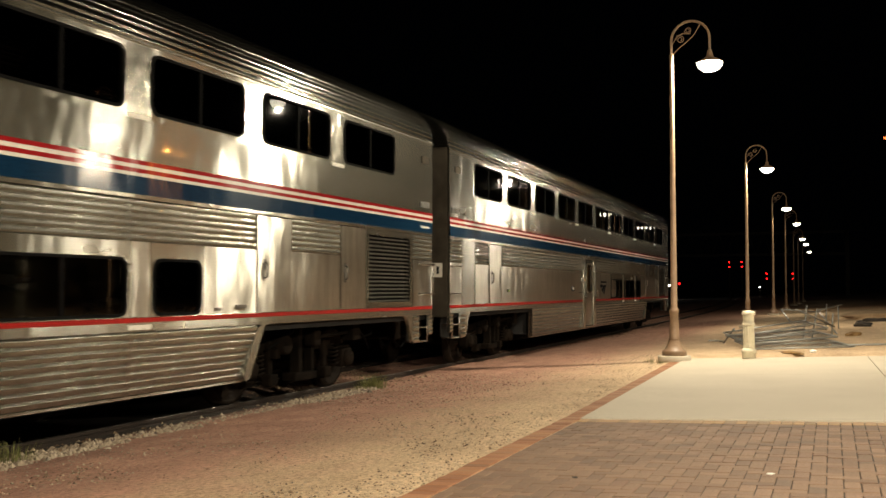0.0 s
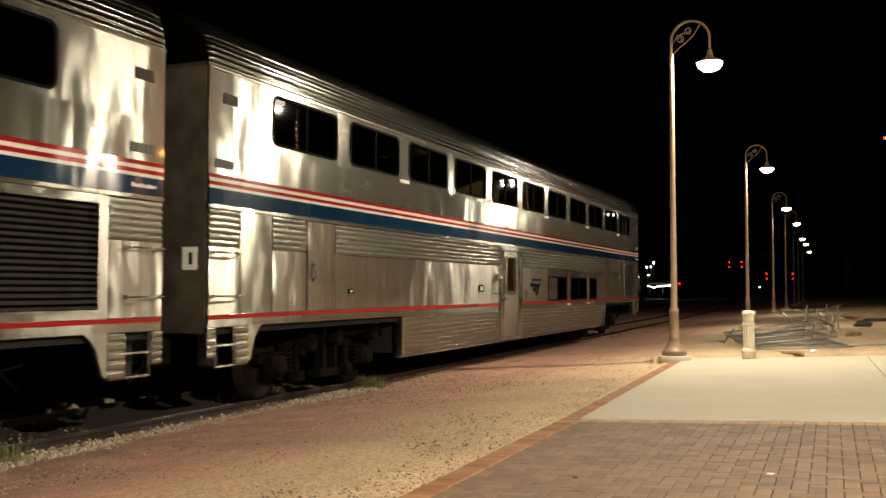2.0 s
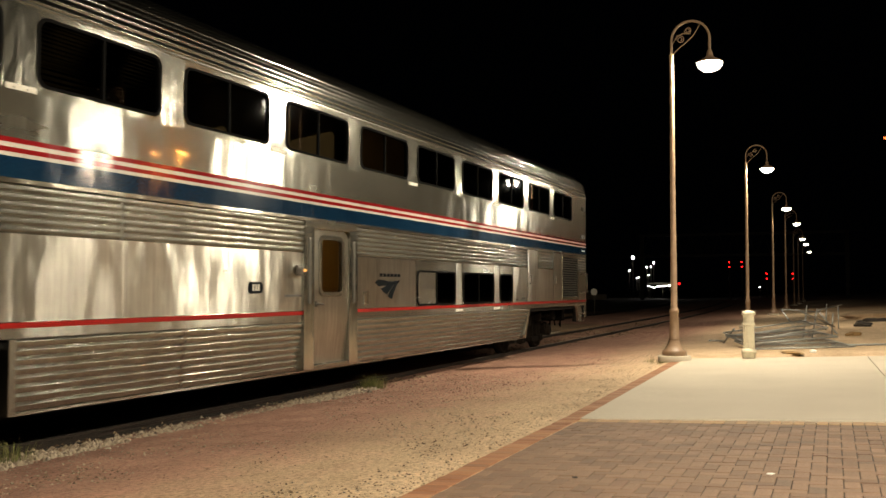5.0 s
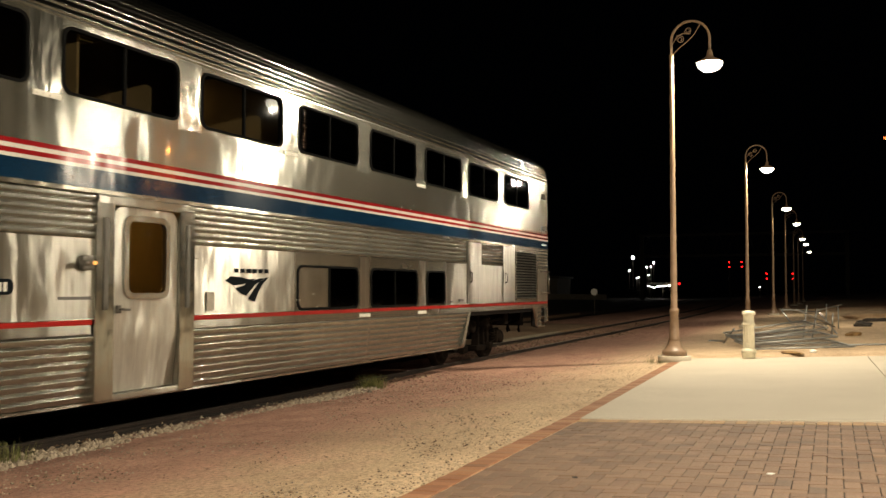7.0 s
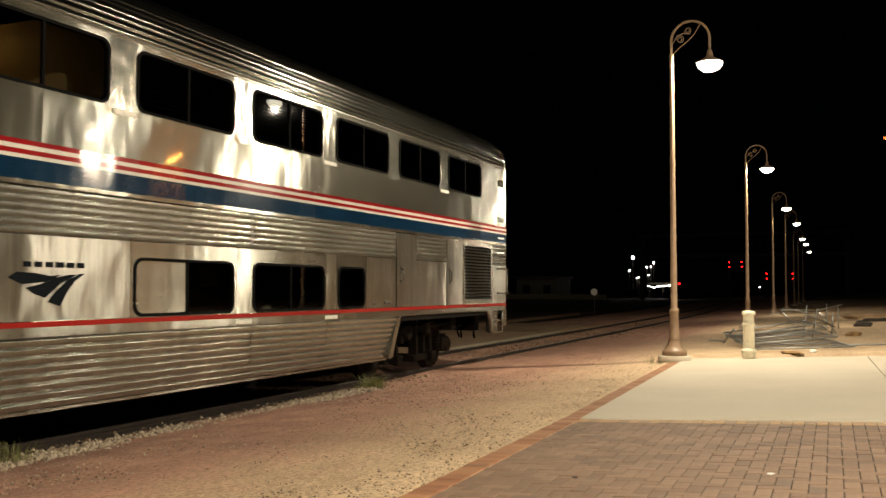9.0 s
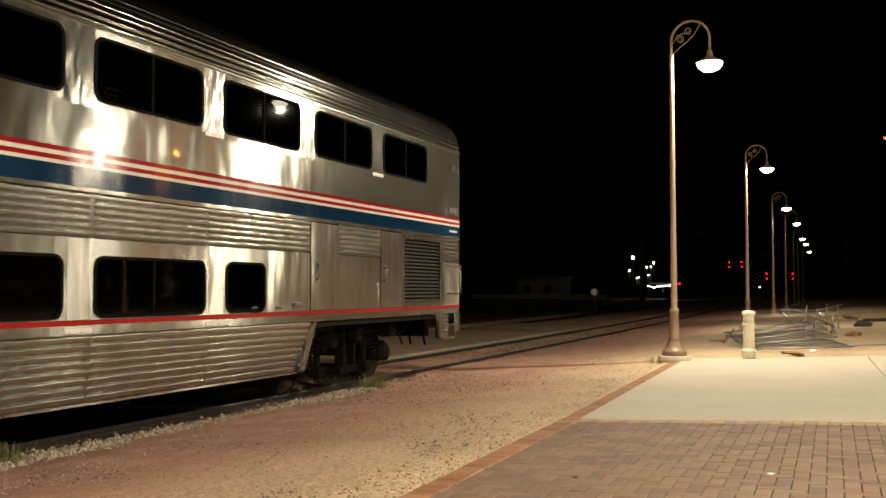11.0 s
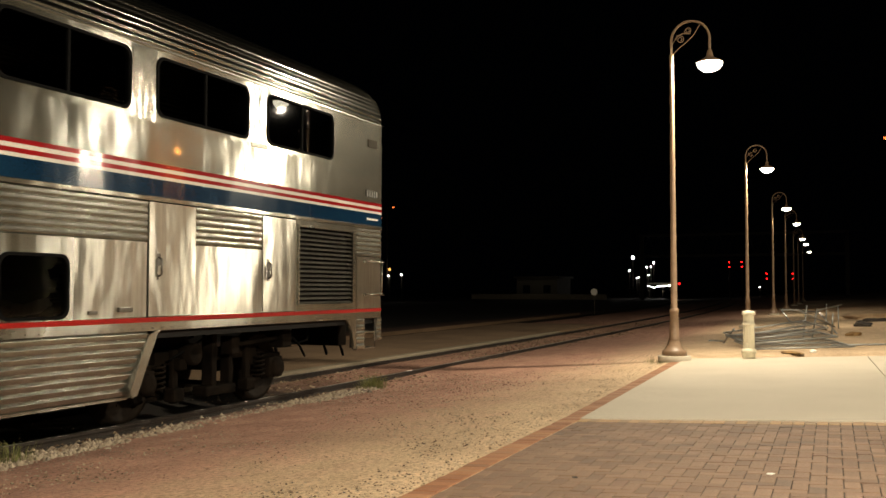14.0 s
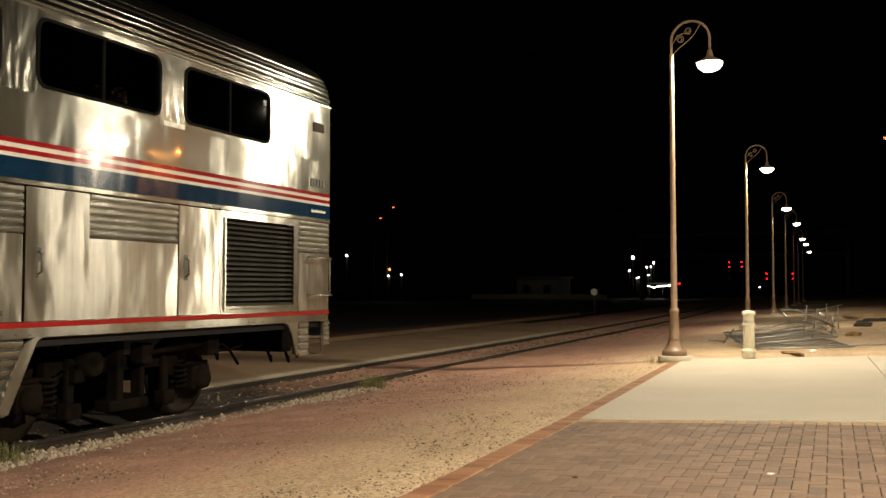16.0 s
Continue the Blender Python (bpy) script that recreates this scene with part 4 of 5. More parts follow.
def ground():
    xs = [-60, -30, -15, -6] + [-4 + 0.25 * k for k in range(140)] + [31 + 1.0 * k for k in range(60)] + [95, 110, 130, 160, 200, 260, 340, 500, 800, 1600]
    ys = [-400, -150, -60, -30, -18] + [-12 + 0.5 * k for k in range(28)] + [2.0 + 0.06 * k for k in range(156)] + [11.5, 12, 12.6, 13.0, 13.2, 13.4, 13.6, 14, 15, 15.8, 16.1, 16.3, 16.5, 17, 18, 20, 24, 30, 40, 60, 100, 180, 400, 900]
    bm = bmesh.new()
    grid = []
    for x in xs:
        row = []
        for y in ys:
            near = x < 95 and -12 < y < 12
            lump = 0.012 * noise.noise(Vector((x * 1.3, y * 1.3, 0))) + 0.03 * noise.noise(Vector((x * 0.25, y * 0.25, 5))) if near and not (x < 21 and y < 3.1) else 0.0
            row.append(bm.verts.new((x, y, ground_z(x, y) + lump - (0.05 if x < 18.9 and -7.5 < y < kerb_y(x) - 0.25 else 0.0))))
        grid.append(row)
    for a, b in zip(grid, grid[1:]):
        for k in range(len(ys) - 1):
            bm.faces.new((a[k], b[k], b[k + 1], a[k + 1])).smooth = True
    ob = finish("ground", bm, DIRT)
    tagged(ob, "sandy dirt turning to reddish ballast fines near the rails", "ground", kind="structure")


ground()


def sweep(name, offset, profile, mat, x0=-45.0, x1=160.0, step=1.5, group=None):
    """A bar of that section (y, z) laid along the track at an offset from its middle."""
    bm = bmesh.new()
    rows = []
    n = int((x1 - x0) / step)
    for k in range(n + 1):
        x = x0 + (x1 - x0) * k / n
        rows.append([bm.verts.new((x, track_y(x) + offset + y, z)) for y, z in profile])
    for a, b in zip(rows, rows[1:]):
        for k in range(len(profile)):
            bm.faces.new((a[k], a[(k + 1) % len(profile)], b[(k + 1) % len(profile)], b[k]))
    bm.faces.new(rows[0])
    bm.faces.new(list(reversed(rows[-1])))
    bmesh.ops.recalc_face_normals(bm, faces=bm.faces[:])
    return finish(name, bm, mat)


RAIL = [(-0.07, -0.155), (0.07, -0.155), (0.07, -0.14), (0.012, -0.12), (0.012, -0.045), (0.036, -0.035), (0.036, -0.006), (0.026, -0.002), (-0.026, -0.002), (-0.036, -0.006), (-0.036, -0.035), (-0.012, -0.045), (-0.012, -0.12), (-0.07, -0.14)]
for off in (-0.753, 0.753):
    rail = sweep("rail", off, RAIL, RAIL_RUST)
    tagged(rail, "rusty steel rail with a polished running head", "rail", "rails of the tracks")
    head = sweep("running_head", off, [(-0.024, -0.0035), (0.024, -0.0035), (0.022, 0.0), (-0.022, 0.0)], RAIL_TOP)
    head.parent = rail
for off in (5.75, 7.25):
    rail = sweep("rail", off, [(y, z - 0.22) for y, z in RAIL], RAIL_RUST)
    tagged(rail, "rusty rail of the second track", "rail", "rails of the tracks")
tie_mesh = None
for k in range(170):
    x = -20.0 + 0.55 * k
    if tie_mesh is None:
        first = finish("railway_tie", box(bmesh.new(), -0.115, 0.115, -1.28, 1.28, -0.30, -0.145, 0.012), TIE_WOOD)
        tie_mesh = first.data
        ob = first
    else:
        ob = new("railway_tie", tie_mesh)
    ob.matrix_basis = pose(x, track_y(x), 0.0, 0, 0, rng.uniform(-1, 1))
    tagged(ob, "dark creosoted wooden tie under the rails", "railway tie", "ties of the track")

# far platform between the tracks
deck = sweep("middle_platform", 0.0, [(1.10, -0.40), (1.10, 0.0), (4.95, 0.03), (4.95, -0.40)], PLATFORM, -40, 40)
tagged(deck, "low brown concrete platform between the tracks", "platform", kind="structure")
for off, z, w, stop in ((1.06, 0.012, 0.17, 33), (7.95, -0.15, 0.25, 66)):
    edge = sweep("platform_edge", off, [(0, z - 0.25), (0, z), (w, z), (w, z - 0.25)], PLATFORM_EDGE if z > 0 else PLATFORM, -40, stop)
    tagged(edge, "pale concrete edge of the low platform", "platform edge", kind="structure")

# the paved platform: its own frame runs along the kerb
BASE = Matrix.Translation((9.17, 2.43, DECK)) @ Matrix.Rotation(TURN, 4, "Z") @ Matrix.Rotation(math.atan(-SLOPE), 4, "X")


def on_platform(name, bm, mat, label, category, kind="structure"):
    ob = finish(name, bm, mat)
    ob.matrix_basis = BASE
    return tagged(ob, label, category, kind=kind)


LAID = Matrix.Translation((9.17, 2.43, DECK)) @ Matrix.Rotation(0.013, 4, "Z") @ Matrix.Rotation(math.atan(-SLOPE), 4, "X")
slab = holder("pavement_slab", BASE)
tagged(slab, "pale smooth concrete slab paving", "pavement", kind="structure")
for x0, x1 in ((0.0, 4.97), (4.983, 8.58)):
    for y0, y1 in ((-3.03, 0.0), (-6.8, -3.043)):
        part("slab", box(bmesh.new(), x0, x1, y0, y1, -0.14, 0.012, 0.008), CONCRETE, slab)

# small gravel, clods and ballast stones
def scatter(name, count, area, size, mat, label, seed, height=0.6):
    """Many small stones on the earth, thinned by noise."""
    r = random.Random(seed)
    verts, faces = [], []
    shape = [(1, 0, 0.1), (0.3, 0.95, 0), (-0.8, 0.6, 0.05), (-0.85, -0.5, 0), (0.25, -1, 0.08), (0.1, 0.05, 0.9)]
    made = 0
    while made < count:
        x, y = area(r)
        s = size[0] + (size[1] - size[0]) * r.random() ** 3
        a = r.uniform(0, 6.28)
        z = ground_z(x, y)
        base = len(verts)
        for vx, vy, vz in shape:
            j = r.uniform(0.7, 1.2)
            verts.append((x + s * j * (vx * math.cos(a) - vy * math.sin(a)), y + s * j * (vx * math.sin(a) + vy * math.cos(a)), z - 0.2 * s + s * height * 1.6 * vz * j))
        faces += [(base + k, base + (k + 1) % 5, base + 5) for k in range(5)]
        made += 1
    me = bpy.data.meshes.new(name)
    me.from_pydata(verts, [], faces)
    me.materials.append(mat)
    return tagged(new(name, me), label, "gravel", kind="stuff")


def dirt_area(r):
    while True:
        x = 3.8 + 16 * r.random() ** 2.4
        y = kerb_y(x) + 3.6 * r.random() ** 1.8
        if y > kerb_y(x) + 0.06 and noise.noise(Vector((x * 0.8, y * 0.8, 2))) + r.uniform(-0.6, 0.6) > 0.0:
            return x, y


def shoulder_area(r):
    x = 4.0 + 9.6 * r.random()
    return x, track_y(x) - 8.2 + r.gauss(7.05, 0.11)


def bed_area(r):
    x = 3.0 + 45 * r.random() ** 1.3
    return x, track_y(x) + r.uniform(-1.25, 1.2)


def red_area(r):
    x = 11.0 + 40 * r.random()
    return x, track_y(x) - 8.2 + r.uniform(4.3, 7.4)


scatter("gravel", 12000, dirt_area, (0.003, 0.017), CLOD, "dark grit and clods on the dirt", 3)
scatter("pebbles", 16000, lambda r: (lambda x: (x, r.uniform(kerb_y(x) + 0.06, 6.9)))(4.5 + 24 * r.random() ** 1.4), (0.003, 0.016), STONE, "pale pebbles and grit on the dirt", 8)
scatter("pale_ballast", 4800, shoulder_area, (0.012, 0.055), STONE, "pale crushed stone along the rail", 4)
scatter("track_ballast", 9000, bed_area, (0.012, 0.04), CLOD, "dirty dark ballast between the rails", 5)
scatter("red_gravel", 11000, red_area, (0.005, 0.024), RED_STONE, "reddish gravel beside the track", 6)


# ---- street lamps ----
def street_lamp(m):
    lamp = holder("street_lamp", m)
    tagged(lamp, "tall tan gooseneck platform lamp with a glowing white bowl", "street lamp", "platform lamps")
    bm = bmesh.new()
    lathe(bm, [(0.255, 0.105), (0.255, 0.20), (0.235, 0.225), (0.205, 0.24), (0.155, 0.33), (0.125, 0.42), (0.115, 0.44)], 24)
    part("pad", lathe(bmesh.new(), [(0.34, -0.12), (0.345, 0.0), (0.345, 0.095), (0.33, 0.11)], 24), CONCRETE, lamp, "round concrete pad")
    part("foot", bm, POST_PAINT, lamp, "flared round cast foot")
    bm = lathe(bmesh.new(), [(0.115, 0.43), (0.125, 0.45), (0.105, 0.48), (0.088, 1.00), (0.10, 1.02), (0.10, 1.07), (0.082, 1.09), (0.07, 1.12), (0.042, 6.42), (0.05, 6.44), (0.05, 6.48), (0.034, 6.5)], 20)
    part("post", bm, POST_PAINT, lamp, "slender tapered tan post")
    arch = [(0, 0, 6.45), (0, 0, 6.74)] + [(0, -0.395 + 0.395 * math.cos(radians(a)), 6.78 + 0.395 * math.sin(radians(a))) for a in range(0, 181, 12)] + [(0, -0.79, 6.62), (0, -0.79, 6.46)]
    part("gooseneck", tube(bmesh.new(), arch, 0.028, 10), POST_PAINT, lamp, "curved gooseneck arm")
    bm = bmesh.new()
    for cy, cz, r, way in ((-0.19, 6.80, 0.09, 1), (-0.35, 6.98, 0.075, -1)):
        curl = [(0, cy + r * (1 - a / 900) * math.cos(radians(a * way)), cz + r * (1 - a / 900) * math.sin(radians(a * way))) for a in range(0, 640, 30)]
        tube(bm, curl, 0.010, 6)
    tube(bm, [(0, -0.03, 6.48), (0, -0.14, 6.60), (0, -0.30, 6.72), (0, -0.46, 6.86), (0, -0.56, 7.02), (0, -0.60, 7.10)], 0.011, 6)
    tube(bm, [(0, -0.03, 6.72), (0, -0.12, 6.88), (0, -0.24, 6.92), (0, -0.40, 6.90)], 0.010, 6)
    part("scrollwork", bm, POST_PAINT, lamp, "wrought scrolls under the arm")
    # shade and bowl are widened: the lamp's glare is put into their size
    bm = lathe(bmesh.new(), [(0.04, 6.52), (0.06, 6.47), (0.07, 6.39), (0.12, 6.35), (0.21, 6.30), (0.275, 6.262), (0.275, 6.245), (0.05, 6.31)], 24, (0, -0.79, 0))
    part("shade", bm, POST_PAINT, lamp, "small bell-shaped shade")
    globe = bmesh.new()
    lathe(globe, [(0.22, 6.275), (0.262, 6.25), (0.258, 6.21), (0.225, 6.15), (0.17, 6.10), (0.11, 6.078), (0.05, 6.07)], 24, (0, -0.79, 0))
    part("globe", globe, LAMP_GLOW, lamp, "glowing white glass bowl, widened to take in the lamp's glare")
    return lamp


first_lamp = street_lamp(pose(FAR_ROW[0][0], FAR_ROW[0][1], DECK) @ Matrix.Scale(0.85, 4))
for x, y in FAR_ROW[1:] + NEAR_ROW:
    copy_thing(first_lamp, pose(x, y, max(DECK - 0.015, ground_z(x, y))))


def sodium_lamp(x, y, h, mast_side=1.0):
    lamp = holder("sodium_lamp", pose(x, y, ground_z(x, y)))
    tagged(lamp, "tall mast lamp with an orange sodium head", "street lamp", "sodium lamps")
    h -= ground_z(x, y)
    part("post", tube(bmesh.new(), [(0, 0, 0), (0, 0, h * 0.6), (0, 0, h + 0.1)], [0.10, 0.08, 0.06], 12), END_PAINT, lamp)
    part("arm", tube(bmesh.new(), [(0, 0, h), (0, mast_side * 0.5, h + 0.25), (0, mast_side * 1.0, h + 0.3)], 0.03, 8), POST_PAINT, lamp)
    part("lamp_head", lathe(bmesh.new(), [(0.05, h + 0.34), (0.16, h + 0.30), (0.2, h + 0.20), (0.02, h + 0.21)], 16, (0, mast_side * 1.0, 0)), POST_PAINT, lamp)
    part("globe", lathe(bmesh.new(), [(0.17, h + 0.20), (0.17, h + 0.14), (0.08, h + 0.08)], 16, (0, mast_side * 1.0, 0)), ORANGE_GLOW, lamp, "orange glowing lens")


sodium_lamp(30.0, -12.0, 6.95)
sodium_lamp(62.0, -3.3, 10.35)

# ---- bollard ----
bollard = holder("bollard", pose(17.55, 1.61, 0.262) @ Matrix.Scale(0.85, 4))
tagged(bollard, "short cream ringed post standing at the edge of the slab", "bollard")
part("post", lathe(bmesh.new(), [(0.13, 0.0), (0.13, 0.14), (0.15, 0.15), (0.155, 0.19), (0.145, 0.215), (0.118, 0.22), (0.112, 0.25), (0.105, 0.70), (0.128, 0.715), (0.13, 0.75), (0.112, 0.765), (0.11, 0.92), (0.135, 0.93)], 24), BOLLARD_PAINT, bollard)
part("cap", lathe(bmesh.new(), [(0.135, 0.93), (0.138, 0.96), (0.13, 0.99), (0.10, 1.01), (0.02, 1.02)], 24), BOLLARD_PAINT, bollard)
bm = bmesh.new()
for k in range(12):
    a = 2 * math.pi * k / 12
    tube(bm, [(0.107 * math.cos(a), 0.107 * math.sin(a), 0.25), (0.101 * math.cos(a), 0.101 * math.sin(a), 0.69)], 0.012, 6)
part("fluting", bm, BOLLARD_PAINT, bollard)


# ---- fallen chain-link fence and rubble ----
def chain_panel(m, w, h, label):
    """A chain-link panel: tube frame with a middle rail and woven wire."""
    fence = holder("chain_link_panel", m)
    tagged(fence, label, "fence panel", "fallen fence panels")
    for a, b in (((0, 0, 0), (w, 0, 0)), ((0, h, 0), (w, h, 0)), ((0, 0, 0), (0, h, 0)), ((w, 0, 0), (w, h, 0)), ((0, h / 2, 0), (w, h / 2, 0))):
        part("tube", tube(bmesh.new(), [a, b], 0.019, 8), GALVANISED, fence)
    bm = bmesh.new()
    step = 0.13
    k = -h
    while k < w:
        for sign in (1, -1):
            x0, y0, x1, y1 = k, 0.0, k + h, h
            if x0 < 0:
                y0, x0 = -x0, 0.0
            if x1 > w:
                y1, x1 = h - (x1 - w), w
            if y1 > y0 + 0.02:
                pa, pb = (x0, y0 if sign > 0 else h - y0, 0.004 * sign), (x1, y1 if sign > 0 else h - y1, 0.004 * sign)
                tube(bm, [pa, pb], 0.0022, 3, False)
        k += step
    wire = part("wire_mesh", bm, OLD_WIRE, fence, "woven grey chain-link wire")
    wire["kind"] = "stuff"
    return fence


for x, y, z, rx, ry, rz, w, h, word in (
        (19.64, 1.68, 0.327, 1, -2, -74, 1.87, 2.21, "grey chain-link panel lying flat on the dirt"),
        (20.66, 1.87, 0.37, 2, -5, -70, 1.78, 2.04, "grey chain-link panel lying on another panel"),
        (22.01, 2.17, 0.361, 3, -9, -72, 1.87, 1.87, "grey chain-link panel slumped over the heap"),
        (26.35, 1.15, 0.327, 30, 4, -60, 1.1, 1.27, "chain-link panel leaning half upright")):
    chain_panel(pose(x, y, z, rx, ry, rz), w, h, word)


def loose_tube(name, a, b, r, mat, label, category):
    tagged(finish(name, tube(bmesh.new(), [a, b], r, 8), mat), label, category, "fence tubes")


for a, b in (((20.74, 0.3, 0.378), (21.59, -1.36, 0.395)), ((24.14, 0.98, 0.327), (24.22, 0.89, 1.117)), ((24.91, 0.81, 0.31), (24.91, 0.68, 1.032)), ((23.63, 1.1, 1.032), (25.67, 0.3, 0.565)),
             ((25.93, 0.38, 0.31), (25.84, 0.34, 0.905)), ((28.9, 0.77, 0.905), (31.45, 0.17, 1.032)), ((29.75, 0.59, 0.31), (29.75, 0.56, 1.075)), ((31.11, 0.26, 0.31), (31.2, 0.26, 1.032)), ((23.38, 2.72, 0.225), (22.52, 2.38, 0.608)), ((24.05, 2.8, 0.242), (22.86, 2.98, 0.31))):
    loose_tube("fence_tube", a, b, 0.02, GALVANISED, "loose galvanised fence tube in the heap", "fence tube")


def clump(name, x, y, z, size, mat, label, category, seed, flat=0.5):
    r = random.Random(seed)
    bm = bmesh.new()
    bmesh.ops.create_icosphere(bm, subdivisions=3, radius=1.0)
    for v in bm.verts:
        n = 1 + 0.45 * noise.noise(v.co * 1.8 + Vector((seed * 3.1, 0, 0))) + 0.2 * noise.noise(v.co * 5 + Vector((seed, 9, 0)))
        v.co = Vector((v.co.x * size[0] * n, v.co.y * size[1] * n, v.co.z * size[2] * n))
    ob = finish(name, bm, mat, smooth=False)
    ob.location = (x, y, z)
    ob.rotation_euler = (0, 0, r.uniform(0, 6))
    tagged(ob, label, category)


clump("dead_branch_heap", 32.3, -0.47, 0.361, (0.35, 0.2, 0.12), TIE_WOOD, "low heap of dry brown brush", "brush", 1)
clump("dead_branch_heap", 25.93, -0.13, 0.353, (0.3, 0.16, 0.09), LEAF, "low heap of dry brown brush", "brush", 2)
clump("log", 36.55, -0.94, 0.378, (0.6, 0.15, 0.13), TIE_WOOD, "dark log lying on the dirt", "log", 3)
clump("dirt_mound", 40.8, -1.36, 0.31, (2.5, 1.2, 0.30), DIRT, "low mound of sandy dirt", "mound", 4)
clump("cardboard_scrap", 19.04, 0.98, 0.31, (0.34, 0.10, 0.03), LEAF, "crumpled brown cardboard scrap", "litter", 5)
clump("paper_scrap", 19.29, 0.61, 0.336, (0.06, 0.05, 0.035), PAPER, "crumpled white paper scrap", "litter", 6)
clump("paper_scrap", 6.42, 0.47, 0.327, (0.025, 0.015, 0.006), PAPER, "tiny white paper scrap", "litter", 7)
clump("dark_leaf", 6.12, 1.66, 0.268, (0.02, 0.014, 0.006), TIE_WOOD, "small dark leaf on the pavers", "litter", 8)


# ---- weeds ----
def grass_tuft(x, y, z, count, height, spread, seed, label="tuft of green and straw grass beside the rail"):
    r = random.Random(seed)
    bm = bmesh.new()
    for _ in range(count):
        a, d = r.uniform(0, 6.283), spread * r.random() ** 0.7
        bx, by = d * math.cos(a), d * math.sin(a)
        h = height * r.uniform(0.4, 1.0)
        lean = r.uniform(0.1, 0.6) * h
        wx, wy = -math.sin(a) * 0.003, math.cos(a) * 0.003
        p = [(bx, by, -0.02), (bx + 0.35 * lean * math.cos(a), by + 0.35 * lean * math.sin(a), 0.6 * h), (bx + lean * math.cos(a), by + lean * math.sin(a), h)]
        v = [bm.verts.new((q[0] - wx * k, q[1] - wy * k, q[2])) for q, k in zip(p, (1, 0.8, 0.1))] + [bm.verts.new((q[0] + wx * k, q[1] + wy * k, q[2])) for q, k in zip(p, (1, 0.8, 0.1))]
        bm.faces.new((v[0], v[3], v[4], v[1]))
        bm.faces.new((v[1], v[4], v[5], v[2]))
    ob = finish("grass_tuft", bm, GRASS)
    ob.location = (x, y, z)
    tagged(ob, label, "grass", "weeds", "stuff")


grass_tuft(13.75, 7.08, -0.10, 320, 0.24, 0.24, 1)
grass_tuft(13.45, 7.12, -0.10, 50, 0.14, 0.16, 2)
grass_tuft(6.6, 7.14, -0.10, 150, 0.20, 0.24, 3)
grass_tuft(6.3, 7.16, -0.10, 70, 0.15, 0.20, 4)
grass_tuft(16.85, 3.0, 0.208, 60, 0.05, 0.22, 5, "low grass at the foot of the lamp post")
grass_tuft(17.3, 3.27, 0.208, 30, 0.06, 0.15, 6, "low grass at the foot of the lamp post")

# ---- far lights, signals and buildings ----
def mast_light(x, y, z, r, mat=None, label="far white floodlight on a mast"):
    mast = holder("mast_light", pose(x, y, -0.1))
    tagged(mast, label, "mast light", "far lights")
    part("post", tube(bmesh.new(), [(0, 0, 0), (0, 0, z)], 0.08, 8), END_PAINT, mast)
    part("lamp_head", lathe(bmesh.new(), [(0.3 * r, r), (0.8 * r, 0.7 * r), (r, 0.0), (0.8 * r, -0.7 * r), (0.3 * r, -r)], 12, (-0.1, 0, z)), mat or FAR_GLOW, mast)


# the last, low head is a glowing stand-in for a far vehicle's glint
FAR_MASTS = [(37.35, 7.65, 0.55), (38.02, 5.19, 0.28), (35.76, 5.7, 0.28), (34.7, 5.8, 0.26), (33.95, 5.9, 0.22), (33.42, 6.63, 0.34), (36.21, 3.89, 0.2), (35.35, 4.09, 0.26), (34.39, 4.3, 0.22), (36.64, 3.68, 0.2), (14.46, 2.03, 0.2)]
SIGNALS = [(16.41, 5.04), (14.6, 5.04), (11.05, 3.21), (7.39, 3.21)]
BUILDING = (150.0, 43.5, 50.5, 3.4)
WALL = (34.5, 57.0)
for y, z, r in FAR_MASTS:
    mast_light(180.0, y, z, 0.48 * r)
for y, z, r, mat in ((65.99, 6.5, 0.14, None), (59.13, 4.41, 0.2, AMBER_GLOW), (59.3, 3.54, 0.1, None), (57.28, 3.68, 0.13, None)):
    mast_light(120.0, y, z, r, mat, "far yard light on a mast")
sodium_lamp(120.0, 59.6, 12.9, -1.0)
sodium_lamp(120.0, 61.6, 11.4, -1.0)
canopy = holder("canopy", pose(182.0, 0, -0.1))
tagged(canopy, "brightly lit low canopy far across the yard", "canopy")
part("roof", box(bmesh.new(), 0, 6, 29.5, 35.2, 2.55, 2.9), FAR_WALL, canopy)
for y0, y1, z0 in ((30.0, 31.1, 2.25), (31.5, 32.4, 2.2), (32.6, 33.3, 2.1), (33.6, 34.2, 1.9), (34.5, 34.9, 2.15)):
    part("light_strip", box(bmesh.new(), -0.1, 0.0, y0, y1, z0, z0 + 0.14), FAR_GLOW, canopy, "white light strip")
part("red_light", box(bmesh.new(), -0.2, -0.1, 28.9, 29.15, 2.5, 2.9), RED_GLOW, canopy, "small red light")
for y in (29.8, 32.3, 34.9):
    part("post", tube(bmesh.new(), [(1, y, 0), (1, y, 2.6)], 0.1, 8), END_PAINT, canopy)


def railway_signal(x, y, z):
    sig = holder("railway_signal", pose(x, y, -0.1))
    tagged(sig, "railway signal mast with two red lights", "signal", "railway signals")
    part("post", tube(bmesh.new(), [(0, 0, 0), (0, 0, z + 1.2)], 0.09, 8), END_PAINT, sig)
    part("signal_head", box(bmesh.new(), -0.28, -0.1, -0.35, 0.35, z - 0.45, z + 1.15, 0.05), BLACK_PAINT, sig)
    for h in (0.0, 0.72):
        part("red_lens", lathe(bmesh.new(), [(0.03, -0.10), (0.08, -0.07), (0.10, 0.0), (0.08, 0.07), (0.03, 0.10)], 12, (-0.30, 0, z + h)), RED_GLOW, sig, "glowing red lens")


for y, z in SIGNALS:
    railway_signal(150.0, y, z)


BRIDGE_PAINT = worn("dark_bridge_paint", (0.012, 0.010, 0.009), (0.025, 0.02, 0.018), 0.7, 1.0)


